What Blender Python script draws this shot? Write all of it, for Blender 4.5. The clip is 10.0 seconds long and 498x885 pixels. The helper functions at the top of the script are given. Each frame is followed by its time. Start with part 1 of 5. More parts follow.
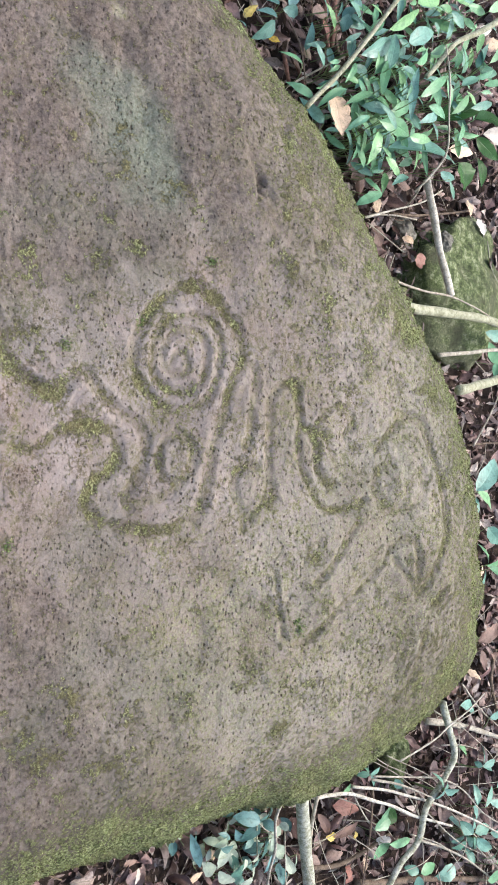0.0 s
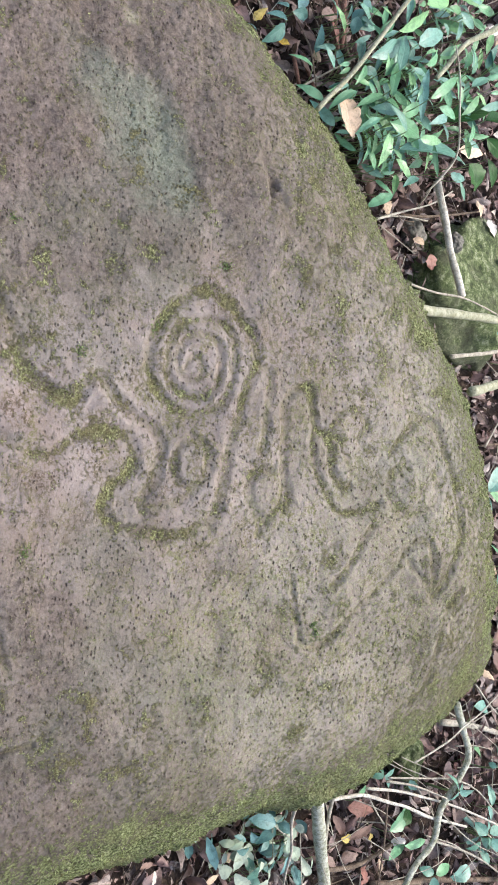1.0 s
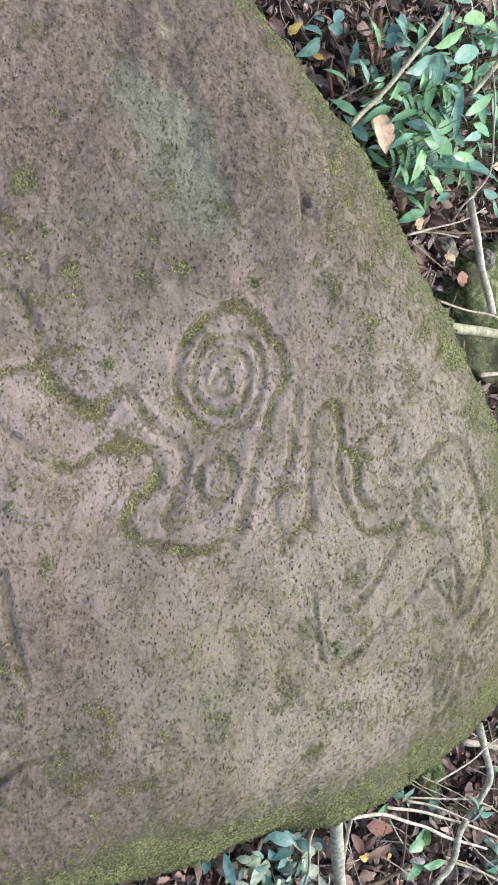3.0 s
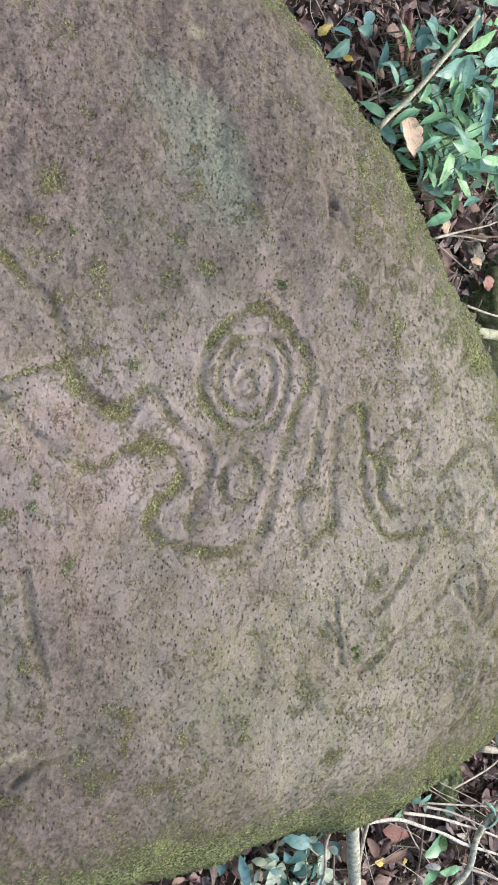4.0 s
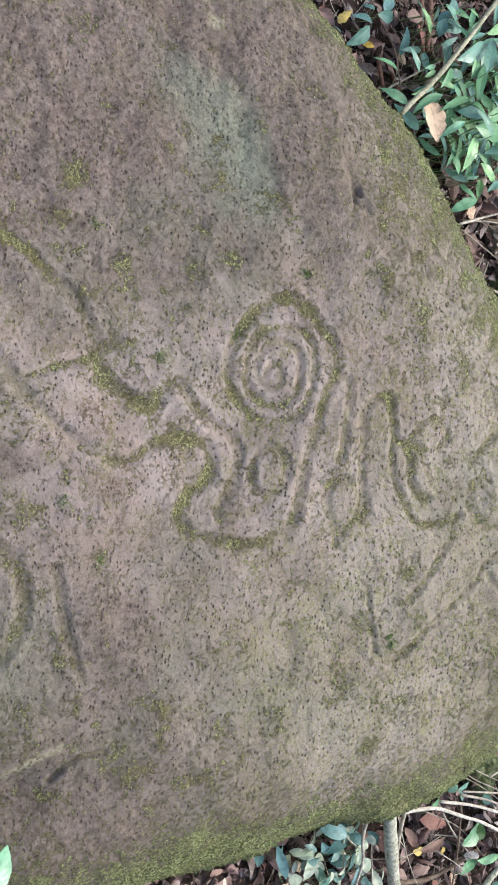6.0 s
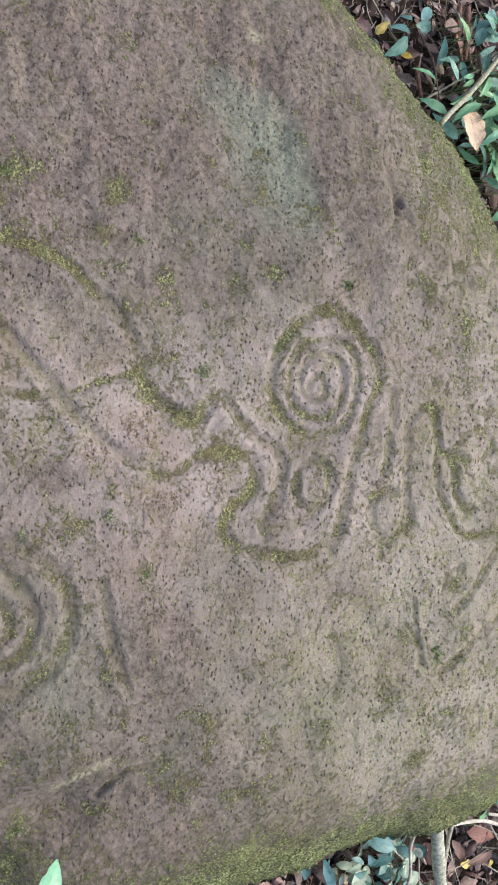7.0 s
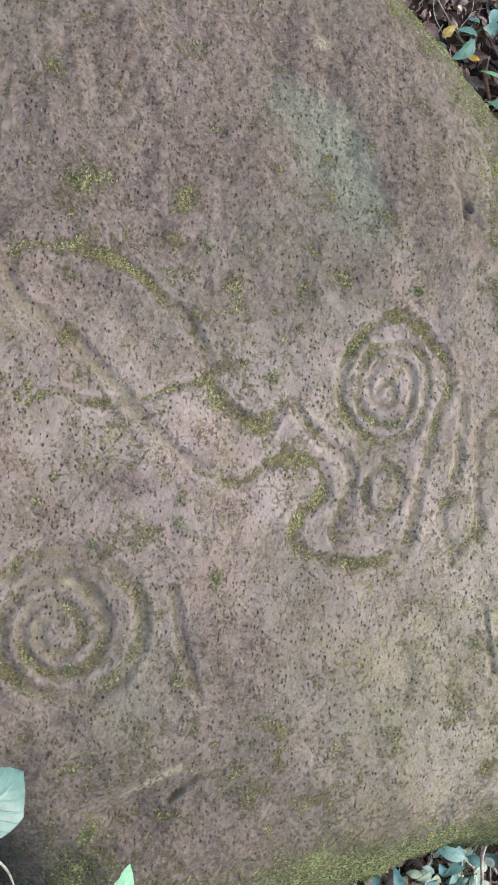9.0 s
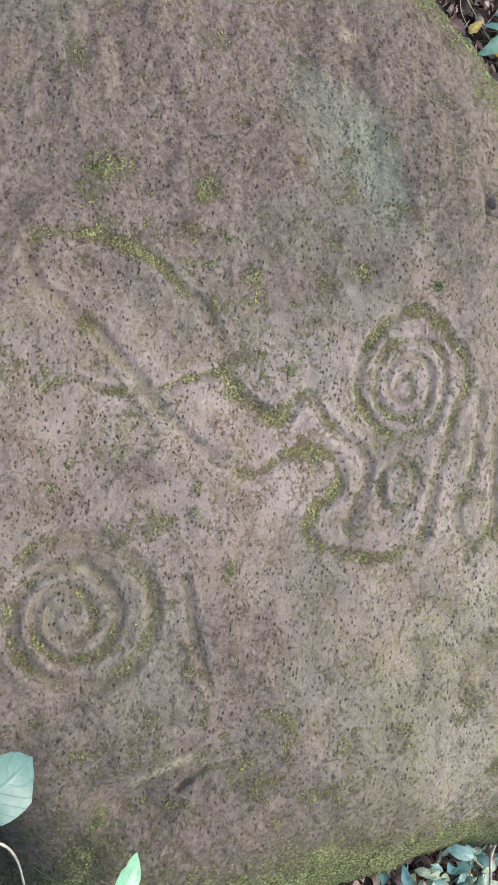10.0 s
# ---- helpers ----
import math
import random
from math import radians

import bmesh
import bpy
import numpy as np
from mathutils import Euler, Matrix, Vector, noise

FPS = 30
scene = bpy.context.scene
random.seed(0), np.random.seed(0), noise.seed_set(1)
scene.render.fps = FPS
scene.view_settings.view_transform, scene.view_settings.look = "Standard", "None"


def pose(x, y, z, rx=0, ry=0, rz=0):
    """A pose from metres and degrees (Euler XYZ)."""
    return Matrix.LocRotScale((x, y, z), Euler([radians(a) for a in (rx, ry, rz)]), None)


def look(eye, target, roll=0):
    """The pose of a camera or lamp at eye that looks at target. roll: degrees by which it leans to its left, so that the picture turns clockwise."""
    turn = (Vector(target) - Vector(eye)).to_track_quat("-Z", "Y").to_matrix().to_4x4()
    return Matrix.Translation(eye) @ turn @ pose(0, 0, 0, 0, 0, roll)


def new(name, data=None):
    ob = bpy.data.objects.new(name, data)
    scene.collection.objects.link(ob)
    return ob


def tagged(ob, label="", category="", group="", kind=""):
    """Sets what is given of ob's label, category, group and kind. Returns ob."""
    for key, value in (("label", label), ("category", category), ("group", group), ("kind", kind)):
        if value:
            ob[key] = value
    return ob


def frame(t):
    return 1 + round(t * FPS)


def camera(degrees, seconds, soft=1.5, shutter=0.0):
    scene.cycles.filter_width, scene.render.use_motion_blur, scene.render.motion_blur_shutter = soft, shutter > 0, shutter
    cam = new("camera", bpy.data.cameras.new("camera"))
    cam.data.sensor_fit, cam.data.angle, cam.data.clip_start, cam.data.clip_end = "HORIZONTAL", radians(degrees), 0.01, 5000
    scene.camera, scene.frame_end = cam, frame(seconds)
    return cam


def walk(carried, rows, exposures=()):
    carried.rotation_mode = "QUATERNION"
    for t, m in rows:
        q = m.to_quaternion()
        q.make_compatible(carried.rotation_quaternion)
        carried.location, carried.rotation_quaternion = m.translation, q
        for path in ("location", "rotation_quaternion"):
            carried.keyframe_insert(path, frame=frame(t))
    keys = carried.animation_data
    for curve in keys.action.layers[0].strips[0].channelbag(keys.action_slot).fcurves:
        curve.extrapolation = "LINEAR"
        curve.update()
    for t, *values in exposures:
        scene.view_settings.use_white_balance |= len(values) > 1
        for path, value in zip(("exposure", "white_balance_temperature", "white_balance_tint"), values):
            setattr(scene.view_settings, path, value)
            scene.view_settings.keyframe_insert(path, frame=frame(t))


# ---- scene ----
cam = camera(23.0, 10.0)
PATH = [
    (0, look((0.1676, -1.0857, 2.1042), (0.1247, 0.0636, 0.5918), 88.296)),
    (0.5, look((0.1627, -1.0925, 2.1016), (0.1084, 0.0492, 0.5838), 87.802)),
    (1, look((0.1596, -1.0994, 2.0974), (0.1183, 0.0429, 0.5797), 87.965)),
    (1.5, look((0.1583, -1.0963, 2.0990), (0.1184, 0.0393, 0.5762), 88.466)),
    (2, look((0.1575, -1.0924, 2.0975), (0.1176, 0.0427, 0.5744), 88.787)),
    (2.5, look((0.1504, -1.0914, 2.0975), (0.1016, 0.0286, 0.5636), 88.382)),
    (4, look((0.1388, -1.0953, 2.0865), (0.0893, -0.0126, 0.5259), 89.717)),
    (4.5, look((0.1356, -1.1012, 2.0849), (0.0819, -0.0355, 0.5128), 89.218)),
    (5, look((0.1420, -1.0955, 2.0907), (0.0833, -0.0243, 0.5226), 88.836)),
    (5.5, look((0.1444, -1.0938, 2.0851), (0.1004, -0.0302, 0.5113), 89.088)),
    (7, look((0.1381, -1.1034, 2.0785), (0.0853, -0.1054, 0.4626), 87.522)),
    (7.5, look((0.1406, -1.1099, 2.0740), (0.0848, -0.1398, 0.4413), 87.714)),
    (8, look((0.1436, -1.1081, 2.0764), (0.0862, -0.1473, 0.4383), 87.566)),
    (8.5, look((0.1420, -1.1098, 2.0737), (0.0856, -0.1570, 0.4309), 86.610)),
    (9, look((0.1356, -1.1109, 2.0748), (0.0751, -0.1985, 0.4093), 86.644)),
    (9.5, look((0.1389, -1.1057, 2.0754), (0.0849, -0.2080, 0.4017), 87.365)),
    (10, look((0.1440, -1.1055, 2.0739), (0.0879, -0.2188, 0.3944), 87.987)),
]
walk(cam, PATH, [(0.0, 0.68), (2.5, 0.64), (4.5, 0.59), (7.0, 0.60), (9.0, 0.66), (10.0, 0.65)])

# ---- light: a bright clearing behind the camera, shaded and soft ----
SUN_FROM = Vector((-0.04, 0.56, 0.83)).normalized()
world = bpy.data.worlds.new("sky")
scene.world = world
world.use_nodes = True
wn = world.node_tree.nodes
sky = wn.new("ShaderNodeTexSky")
sky.sky_type, sky.sun_disc = "NISHITA", False
sky.sun_elevation = math.asin(SUN_FROM.z)
sky.sun_rotation = math.atan2(SUN_FROM.x, SUN_FROM.y)
sky.air_density, sky.dust_density, sky.ozone_density = 1.0, 4.0, 1.0
wn["Background"].inputs["Strength"].default_value = 0.17
world.node_tree.links.new(sky.outputs[0], wn["Background"].inputs["Color"])
sun = new("sun", bpy.data.lights.new("sun", "SUN"))
sun.data.energy, sun.data.angle, sun.data.color = 1.50, radians(22), (0.985, 0.957, 0.885)
sun.matrix_world = look((0, 0, 6), Vector((0, 0, 6)) - SUN_FROM)


# ---- materials ----
class Mat:
    """A node material with short ways to add nodes."""

    def __init__(self, name, rough=0.7):
        self.m = bpy.data.materials.new(name)
        self.m.use_nodes = True
        self.t = self.m.node_tree
        self.b = self.t.nodes["Principled BSDF"]
        self.b.inputs["Roughness"].default_value = rough

    def node(self, kind, **values):
        n = self.t.nodes.new(kind)
        for k, v in values.items():
            if k == "op":
                n.operation = v
            elif k == "feature":
                n.feature = v
            else:
                n.inputs[k].default_value = v
        return n

    def link(self, a, b):
        self.t.links.new(a, b)

    def coords(self, scale=1.0):
        n = self.node("ShaderNodeTexCoord")
        return n.outputs["Object"]

    def noise(self, scale, detail=4, rough=0.6, at=None):
        n = self.node("ShaderNodeTexNoise", Scale=scale, Detail=detail, Roughness=rough)
        self.link(at or self.coords(), n.inputs["Vector"])
        return n.outputs["Fac"]

    def ramp(self, fac, *stops):
        r = self.t.nodes.new("ShaderNodeValToRGB")
        while len(r.color_ramp.elements) < len(stops):
            r.color_ramp.elements.new(0.5)
        for e, (p, c) in zip(r.color_ramp.elements, stops):
            e.position = p
            e.color = (*c, 1) if isinstance(c, tuple) else (c, c, c, 1)
        self.link(fac, r.inputs[0])
        return r.outputs[0]

    def mix(self, fac, a, b):
        n = self.t.nodes.new("ShaderNodeMix")
        n.data_type = "RGBA"
        for s, v in ((n.inputs[0], fac), (n.inputs[6], a), (n.inputs[7], b)):
            if isinstance(v, (int, float)):
                s.default_value = v
            elif isinstance(v, tuple):
                s.default_value = (*v, 1)
            else:
                self.link(v, s)
        return n.outputs[2]

    def math(self, op, a, b=0.0, clamp=False):
        n = self.t.nodes.new("ShaderNodeMath")
        n.operation, n.use_clamp = op, clamp
        for s, v in ((n.inputs[0], a), (n.inputs[1], b)):
            if isinstance(v, (int, float)):
                s.default_value = v
            else:
                self.link(v, s)
        return n.outputs[0]

    def bump(self, height, strength=0.5, distance=0.01, under=None):
        n = self.node("ShaderNodeBump", Strength=strength, Distance=distance)
        self.link(height, n.inputs["Height"])
        if under:
            self.link(under, n.inputs["Normal"])
        return n.outputs["Normal"]

    def done(self, color, normal=None, rough=None):
        self.link(color, self.b.inputs["Base Color"])
        if normal:
            self.link(normal, self.b.inputs["Normal"])
        if rough:
            self.link(rough, self.b.inputs["Roughness"])
        return self.m


def rock_material():
    m = Mat("weathered_boulder", 0.93)
    m.b.inputs["Specular IOR Level"].default_value = 0.2

    def attribute(key):
        n = m.node("ShaderNodeAttribute")
        n.attribute_name = key
        return n.outputs["Fac"]

    big, mid = m.noise(3.2, 5, 0.6), m.noise(17, 6, 0.7)
    fine, grit = m.noise(95, 4, 0.65), m.noise(330, 3, 0.7)
    stone = m.ramp(big, (0.40, (0.236, 0.194, 0.174)), (0.5, (0.340, 0.284, 0.266)), (0.60, (0.266, 0.228, 0.200)))
    stone = m.mix(m.ramp(mid, (0.42, 0.0), (0.60, 0.34)), stone, (0.340, 0.288, 0.272))
    stone = m.mix(m.ramp(m.noise(8, 6, 0.72), (0.48, 0.0), (0.64, 0.42)), stone, (0.205, 0.140, 0.108))
    # brown and olive crusts in small clusters
    crust = m.math("MULTIPLY", m.ramp(m.noise(19, 6, 0.75), (0.46, 0.0), (0.56, 1.0)), m.ramp(m.noise(150, 4, 0.8), (0.46, 0.04), (0.55, 0.92)))
    stone = m.mix(crust, stone, m.ramp(m.noise(11, 3, 0.6), (0.42, (0.110, 0.072, 0.048)), (0.56, (0.150, 0.140, 0.054))))
    stone = m.mix(m.ramp(fine, (0.34, 0.38), (0.46, 0.0)), stone, (0.19, 0.148, 0.126))
    stone = m.mix(m.ramp(grit, (0.50, 0.0), (0.70, 0.22)), stone, (0.48, 0.42, 0.405))
    stone = m.mix(m.math("MULTIPLY", attribute("bare"), m.ramp(m.noise(60, 5, 0.8), (0.40, 0.35), (0.58, 0.85))), stone, (0.405, 0.375, 0.270))
    # dark pits of the weathered surface
    warp = m.node("ShaderNodeTexNoise", Scale=140.0, Detail=3.0)
    m.link(m.coords(), warp.inputs["Vector"])
    at = m.node("ShaderNodeVectorMath", op="MULTIPLY_ADD")
    m.link(warp.outputs["Color"], at.inputs[0])
    at.inputs[1].default_value = (0.0034, 0.0034, 0.0034)
    m.link(m.coords(), at.inputs[2])

    def pits(scale, size, keep, turn=0.0):
        v = m.node("ShaderNodeTexVoronoi", Scale=scale, Randomness=1.0)
        place = m.node("ShaderNodeMapping")
        place.inputs["Rotation"].default_value = (0, 0, turn)
        place.inputs["Scale"].default_value = (0.85, 1.12, 1.0)
        m.link(at.outputs[0], place.inputs["Vector"])
        m.link(place.outputs[0], v.inputs["Vector"])
        spot = m.ramp(v.outputs["Distance"], (size * 0.35, 1.0), (size, 0.0))
        return m.math("MULTIPLY", spot, m.math("LESS_THAN", v.outputs["Color"], keep))
    crowd = m.ramp(m.noise(7, 4, 0.7), (0.38, 0.55), (0.58, 1.0))
    dots = m.math("MAXIMUM", pits(230, 0.40, 0.20, 0.9), m.math("MAXIMUM", pits(140, 0.36, 0.32, 0.3), m.math("MAXIMUM", pits(105, 0.25, 0.16, 1.3), pits(62, 0.22, 0.10, 0.6))))
    dots = m.math("MULTIPLY", dots, crowd)
    stone = m.mix(m.math("MULTIPLY", pits(110, 0.16, 0.05), 0.85), stone, (0.66, 0.62, 0.54))
    stone = m.mix(m.math("MULTIPLY", pits(140, 0.17, 0.07), 0.8), stone, (0.42, 0.38, 0.15))
    # thin olive film of algae, thicker on the low and far slopes; in grooves also painted shade
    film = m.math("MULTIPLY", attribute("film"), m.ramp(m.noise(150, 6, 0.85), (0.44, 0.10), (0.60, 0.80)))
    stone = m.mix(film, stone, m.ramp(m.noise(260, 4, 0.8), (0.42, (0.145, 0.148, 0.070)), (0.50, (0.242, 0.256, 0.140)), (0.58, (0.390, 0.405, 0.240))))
    # dark weather stains, mixed with light falloff painted over the near side and corners
    stain_shade = m.math("MULTIPLY", attribute("stain_shade"), m.ramp(m.noise(80, 6, 0.8), (0.38, 0.56), (0.60, 1.0)))
    stone = m.mix(stain_shade, stone, m.ramp(m.noise(120, 4, 0.75), (0.40, (0.078, 0.060, 0.050)), (0.60, (0.180, 0.146, 0.128))))
    # grey-green lichen film
    lich = m.math("MULTIPLY", attribute("lichen"), m.ramp(m.noise(26, 6, 0.8), (0.36, 0.40), (0.58, 0.85)))
    stone = m.mix(lich, stone, m.ramp(m.noise(170, 4, 0.8), (0.42, (0.135, 0.150, 0.112)), (0.58, (0.235, 0.265, 0.205))))
    # earth and algae caught in the carved lines, deepened to paint their shade
    trace = m.math("MULTIPLY", attribute("groove"), m.ramp(m.noise(90, 6, 0.85), (0.42, 0.16), (0.58, 0.58)))
    # stone beside the grooves painted paler, for the light their edges catch
    stone = m.mix(m.math("MULTIPLY", attribute("lip"), 0.16), stone, (0.44, 0.39, 0.36))
    stone = m.mix(trace, stone, m.ramp(m.noise(34, 4, 0.7), (0.42, (0.160, 0.125, 0.090)), (0.56, (0.178, 0.170, 0.092))))
    stone = m.mix(m.math("MULTIPLY", dots, 0.86), stone, (0.072, 0.050, 0.038))
    # moss
    tuft = m.noise(130, 5, 0.85)
    cover = m.math("ADD", attribute("moss"), m.math("MULTIPLY", m.math("SUBTRACT", tuft, 0.5), 3.8))
    cover = m.math("ADD", cover, m.math("MULTIPLY", m.math("SUBTRACT", m.noise(30, 6, 0.8), 0.5), 1.7))
    cover = m.ramp(cover, (0.30, 0.0), (0.56, 0.86))
    green = m.ramp(m.noise(240, 4, 0.8), (0.40, (0.095, 0.080, 0.040)), (0.47, (0.165, 0.165, 0.070)), (0.53, (0.265, 0.280, 0.115)), (0.60, (0.48, 0.50, 0.25)))
    green = m.mix(m.ramp(m.noise(13, 4, 0.65), (0.46, 0.0), (0.58, 0.65)), green, (0.165, 0.135, 0.070))
    # green rim cushions; the darkest stop paints the shadow between them
    cushion = m.ramp(m.noise(210, 4, 0.8), (0.41, (0.050, 0.050, 0.020)), (0.47, (0.150, 0.185, 0.062)), (0.53, (0.275, 0.330, 0.130)), (0.61, (0.48, 0.53, 0.28)))
    green = m.mix(m.math("MULTIPLY", attribute("lush"), m.ramp(m.noise(9, 4, 0.6), (0.36, 0.35), (0.54, 1.0))), green, cushion)
    color = m.mix(cover, stone, green)
    h = m.math("ADD", m.math("MULTIPLY", fine, 0.8), m.math("MULTIPLY", grit, 0.2))
    h = m.math("ADD", h, m.math("MULTIPLY", dots, -0.7))
    h = m.math("ADD", h, m.math("MULTIPLY", m.math("MULTIPLY", cover, m.noise(330, 3, 0.8)), 1.3))
    return m.done(color, m.bump(h, 0.9, 0.0045, m.bump(mid, 0.4, 0.012)))


def soil_material():
    m = Mat("forest_soil", 0.95)
    c = m.ramp(m.noise(40, 6, 0.75), (0.40, (0.016, 0.010, 0.008)), (0.52, (0.05, 0.031, 0.023)), (0.60, (0.11, 0.075, 0.055)))
    c = m.mix(m.ramp(m.noise(5, 3), (0.4, 0.0), (0.7, 0.5)), c, (0.035, 0.02, 0.015))
    return m.done(c, m.bump(m.noise(130, 5, 0.8), 0.9, 0.01))


def bark_material(name, a, b, rough=0.8):
    m = Mat(name, rough)
    c = m.ramp(m.noise(60, 6, 0.75), (0.40, a), (0.60, b))
    c = m.mix(m.ramp(m.noise(200, 4, 0.8), (0.53, 0.0), (0.62, 0.6)), c, tuple(v * 0.4 for v in a))
    return m.done(c, m.bump(m.noise(190, 4, 0.8), 0.6, 0.003))


def leaf_material(name, *tones, rough=0.42, veins=0.10, island=False, spec=0.5, wear=0.0):
    """Leaf: the tone varies from leaf to leaf, midrib and side veins follow the blade."""
    m = Mat(name, rough)
    m.b.inputs["Specular IOR Level"].default_value = spec
    if island:
        rnd = m.node("ShaderNodeNewGeometry").outputs["Random Per Island"]
    else:
        rnd = m.node("ShaderNodeObjectInfo").outputs["Random"]
    stops = [(0.05 + 0.9 * i / max(1, len(tones) - 1), c) for i, c in enumerate(tones)]
    c = m.ramp(rnd, *stops)
    c = m.mix(m.ramp(m.noise(60, 5, 0.75), (0.46, 0.0), (0.60, 0.30 if wear else 0.55)), c, tuple(v * 0.6 for v in tones[0]))
    if wear:
        c = m.mix(m.ramp(m.noise(130, 5, 0.8), (0.52, 0.0), (0.60, wear)), c, (0.045, 0.026, 0.018))
    uv = m.node("ShaderNodeUVMap").outputs[0]
    sep = m.node("ShaderNodeSeparateXYZ")
    m.link(uv, sep.inputs[0])
    mid = m.math("ABSOLUTE", sep.outputs["X"])
    rib = m.ramp(mid, (0.0, 1.0), (0.10, 0.0))
    wave = m.math("SINE", m.math("ADD", m.math("MULTIPLY", sep.outputs["Y"], 46.0), m.math("MULTIPLY", mid, -14.0)))
    side = m.ramp(wave, (0.80, 0.0), (0.98, 0.6))
    v = m.math("MAXIMUM", rib, side)
    c = m.mix(m.math("MULTIPLY", v, veins), c, tuple(min(1, x * 1.7 + 0.03) for x in tones[-1]))
    return m.done(c, m.bump(m.math("MULTIPLY", v, -1.0), 0.35, 0.002))


ROCK = rock_material()
SOIL = soil_material()
PALE_STICK = bark_material("bleached_wood", (0.31, 0.275, 0.22), (0.58, 0.54, 0.45))
BLEACHED = bark_material("white_weathered_wood", (0.44, 0.40, 0.33), (0.74, 0.71, 0.63))
GREEN_STICK = bark_material("greenish_bark", (0.29, 0.295, 0.19), (0.50, 0.50, 0.37))
ROTTEN_WOOD = bark_material("rotten_wood", (0.13, 0.060, 0.045), (0.27, 0.150, 0.115))
BROWN_STICK = bark_material("brown_bark", (0.10, 0.07, 0.05), (0.24, 0.18, 0.13))
LICHEN_BARK = bark_material("lichen_bark", (0.26, 0.27, 0.18), (0.60, 0.61, 0.52))
LITTER = leaf_material("dry_leaf_litter", (0.034, 0.018, 0.017), (0.330, 0.205, 0.190), (0.060, 0.030, 0.028), (0.500, 0.370, 0.325), (0.150, 0.066, 0.062), (0.700, 0.610, 0.555), (0.042, 0.022, 0.021), (0.430, 0.305, 0.285), (0.085, 0.045, 0.040), (0.400, 0.340, 0.325), (0.115, 0.060, 0.052), rough=0.5, island=True, wear=0.45)
DRY = leaf_material("dry_brown_leaf", (0.17, 0.10, 0.08), (0.30, 0.19, 0.15), (0.24, 0.17, 0.145), rough=0.5, wear=0.35)
TAN = leaf_material("pale_tan_leaf", (0.650, 0.482, 0.336), (0.784, 0.627, 0.470), rough=0.6, wear=0.3)
WHITE_LEAF = leaf_material("bleached_leaf", (0.66, 0.61, 0.54), (0.76, 0.72, 0.66), rough=0.6, wear=0.2)
YELLOW_LEAF = leaf_material("yellow_leaf", (0.60, 0.42, 0.06), (0.70, 0.54, 0.16), rough=0.55, wear=0.35)
RED_LEAF = leaf_material("russet_leaf", (0.33, 0.14, 0.11), (0.40, 0.20, 0.15), rough=0.5, wear=0.35)
GREEN = leaf_material("green_leaf", (0.145, 0.350, 0.175), (0.22, 0.48, 0.245), (0.17, 0.41, 0.265), (0.31, 0.57, 0.24), (0.11, 0.275, 0.150), rough=0.33, spec=0.55)
BLUE_GREEN = leaf_material("glossy_blue_green_leaf", (0.125, 0.290, 0.225), (0.215, 0.430, 0.365), (0.115, 0.275, 0.180), (0.175, 0.375, 0.305), rough=0.34, spec=0.6)
DARK_GREEN = leaf_material("dark_glossy_leaf", (0.018, 0.075, 0.016), (0.035, 0.115, 0.026), rough=0.35, spec=0.22, veins=0.04)
TEAL = leaf_material("dull_teal_leaf", (0.070, 0.175, 0.150), (0.130, 0.280, 0.260), (0.090, 0.205, 0.170), (0.170, 0.330, 0.330), rough=0.38, spec=0.5)
PALE_LEAF = leaf_material("pale_grey_green_leaf", (0.42, 0.52, 0.41), (0.56, 0.62, 0.50), (0.34, 0.45, 0.33), rough=0.45, spec=0.4)
STEM = bark_material("green_stem", (0.19, 0.29, 0.12), (0.33, 0.44, 0.21), 0.6)
MOSS = leaf_material("olive_moss", (0.09, 0.088, 0.036), (0.165, 0.165, 0.064), (0.28, 0.30, 0.13), (0.155, 0.125, 0.058), (0.22, 0.25, 0.085), (0.46, 0.47, 0.26), rough=0.9, veins=0.0, island=True, spec=0.2)
RIM_MOSS = leaf_material("green_moss", (0.085, 0.085, 0.030), (0.185, 0.225, 0.075), (0.38, 0.43, 0.20), (0.135, 0.122, 0.056), (0.24, 0.30, 0.11), rough=0.9, veins=0.0, island=True, spec=0.2)
SPROUT = leaf_material("bright_moss", (0.14, 0.21, 0.055), (0.25, 0.34, 0.11), (0.42, 0.50, 0.24), rough=0.7, veins=0.0, island=True, spec=0.3)


# ---- numeric helpers ----
def lattice(x, y, scale, seed):
    """Smooth value noise in -1..1 on a square lattice."""
    rng = np.random.RandomState(seed)
    table = rng.rand(256, 256) * 2 - 1
    u, v = x * scale + 57.3, y * scale + 91.7
    i, j = np.floor(u).astype(int), np.floor(v).astype(int)
    a, b = u - i, v - j
    a, b = a * a * (3 - 2 * a), b * b * (3 - 2 * b)
    i, j, k, l = i & 255, j & 255, (i + 1) & 255, (j + 1) & 255
    return (table[i, j] * (1 - a) + table[k, j] * a) * (1 - b) + (table[i, l] * (1 - a) + table[k, l] * a) * b


def fractal(x, y, scale, seed, octaves=4, gain=0.5):
    total, amp = np.zeros_like(x), 1.0
    for o in range(octaves):
        total += amp * lattice(x, y, scale * 2.03 ** o, seed + o)
        amp *= gain
    return total


def spline(points, step=0.003, closed=False):
    """Dense points of a Catmull-Rom curve through the given ones."""
    p = np.array(points, float)
    p = np.vstack([p[-1], p, p[:2]]) if closed else np.vstack([2 * p[0] - p[1], p, 2 * p[-1] - p[-2]])
    out = []
    for a, b, c, d in zip(p, p[1:], p[2:], p[3:]):
        n = max(2, int(np.linalg.norm(c - b) / step))
        t = (np.arange(n) / n)[:, None]
        out.append(0.5 * (2 * b + (c - a) * t + (2 * a - 5 * b + 4 * c - d) * t ** 2 + (3 * b - a - 3 * c + d) * t ** 3))
    return np.vstack(out + [p[-2:-1] if not closed else out[0][:1]])


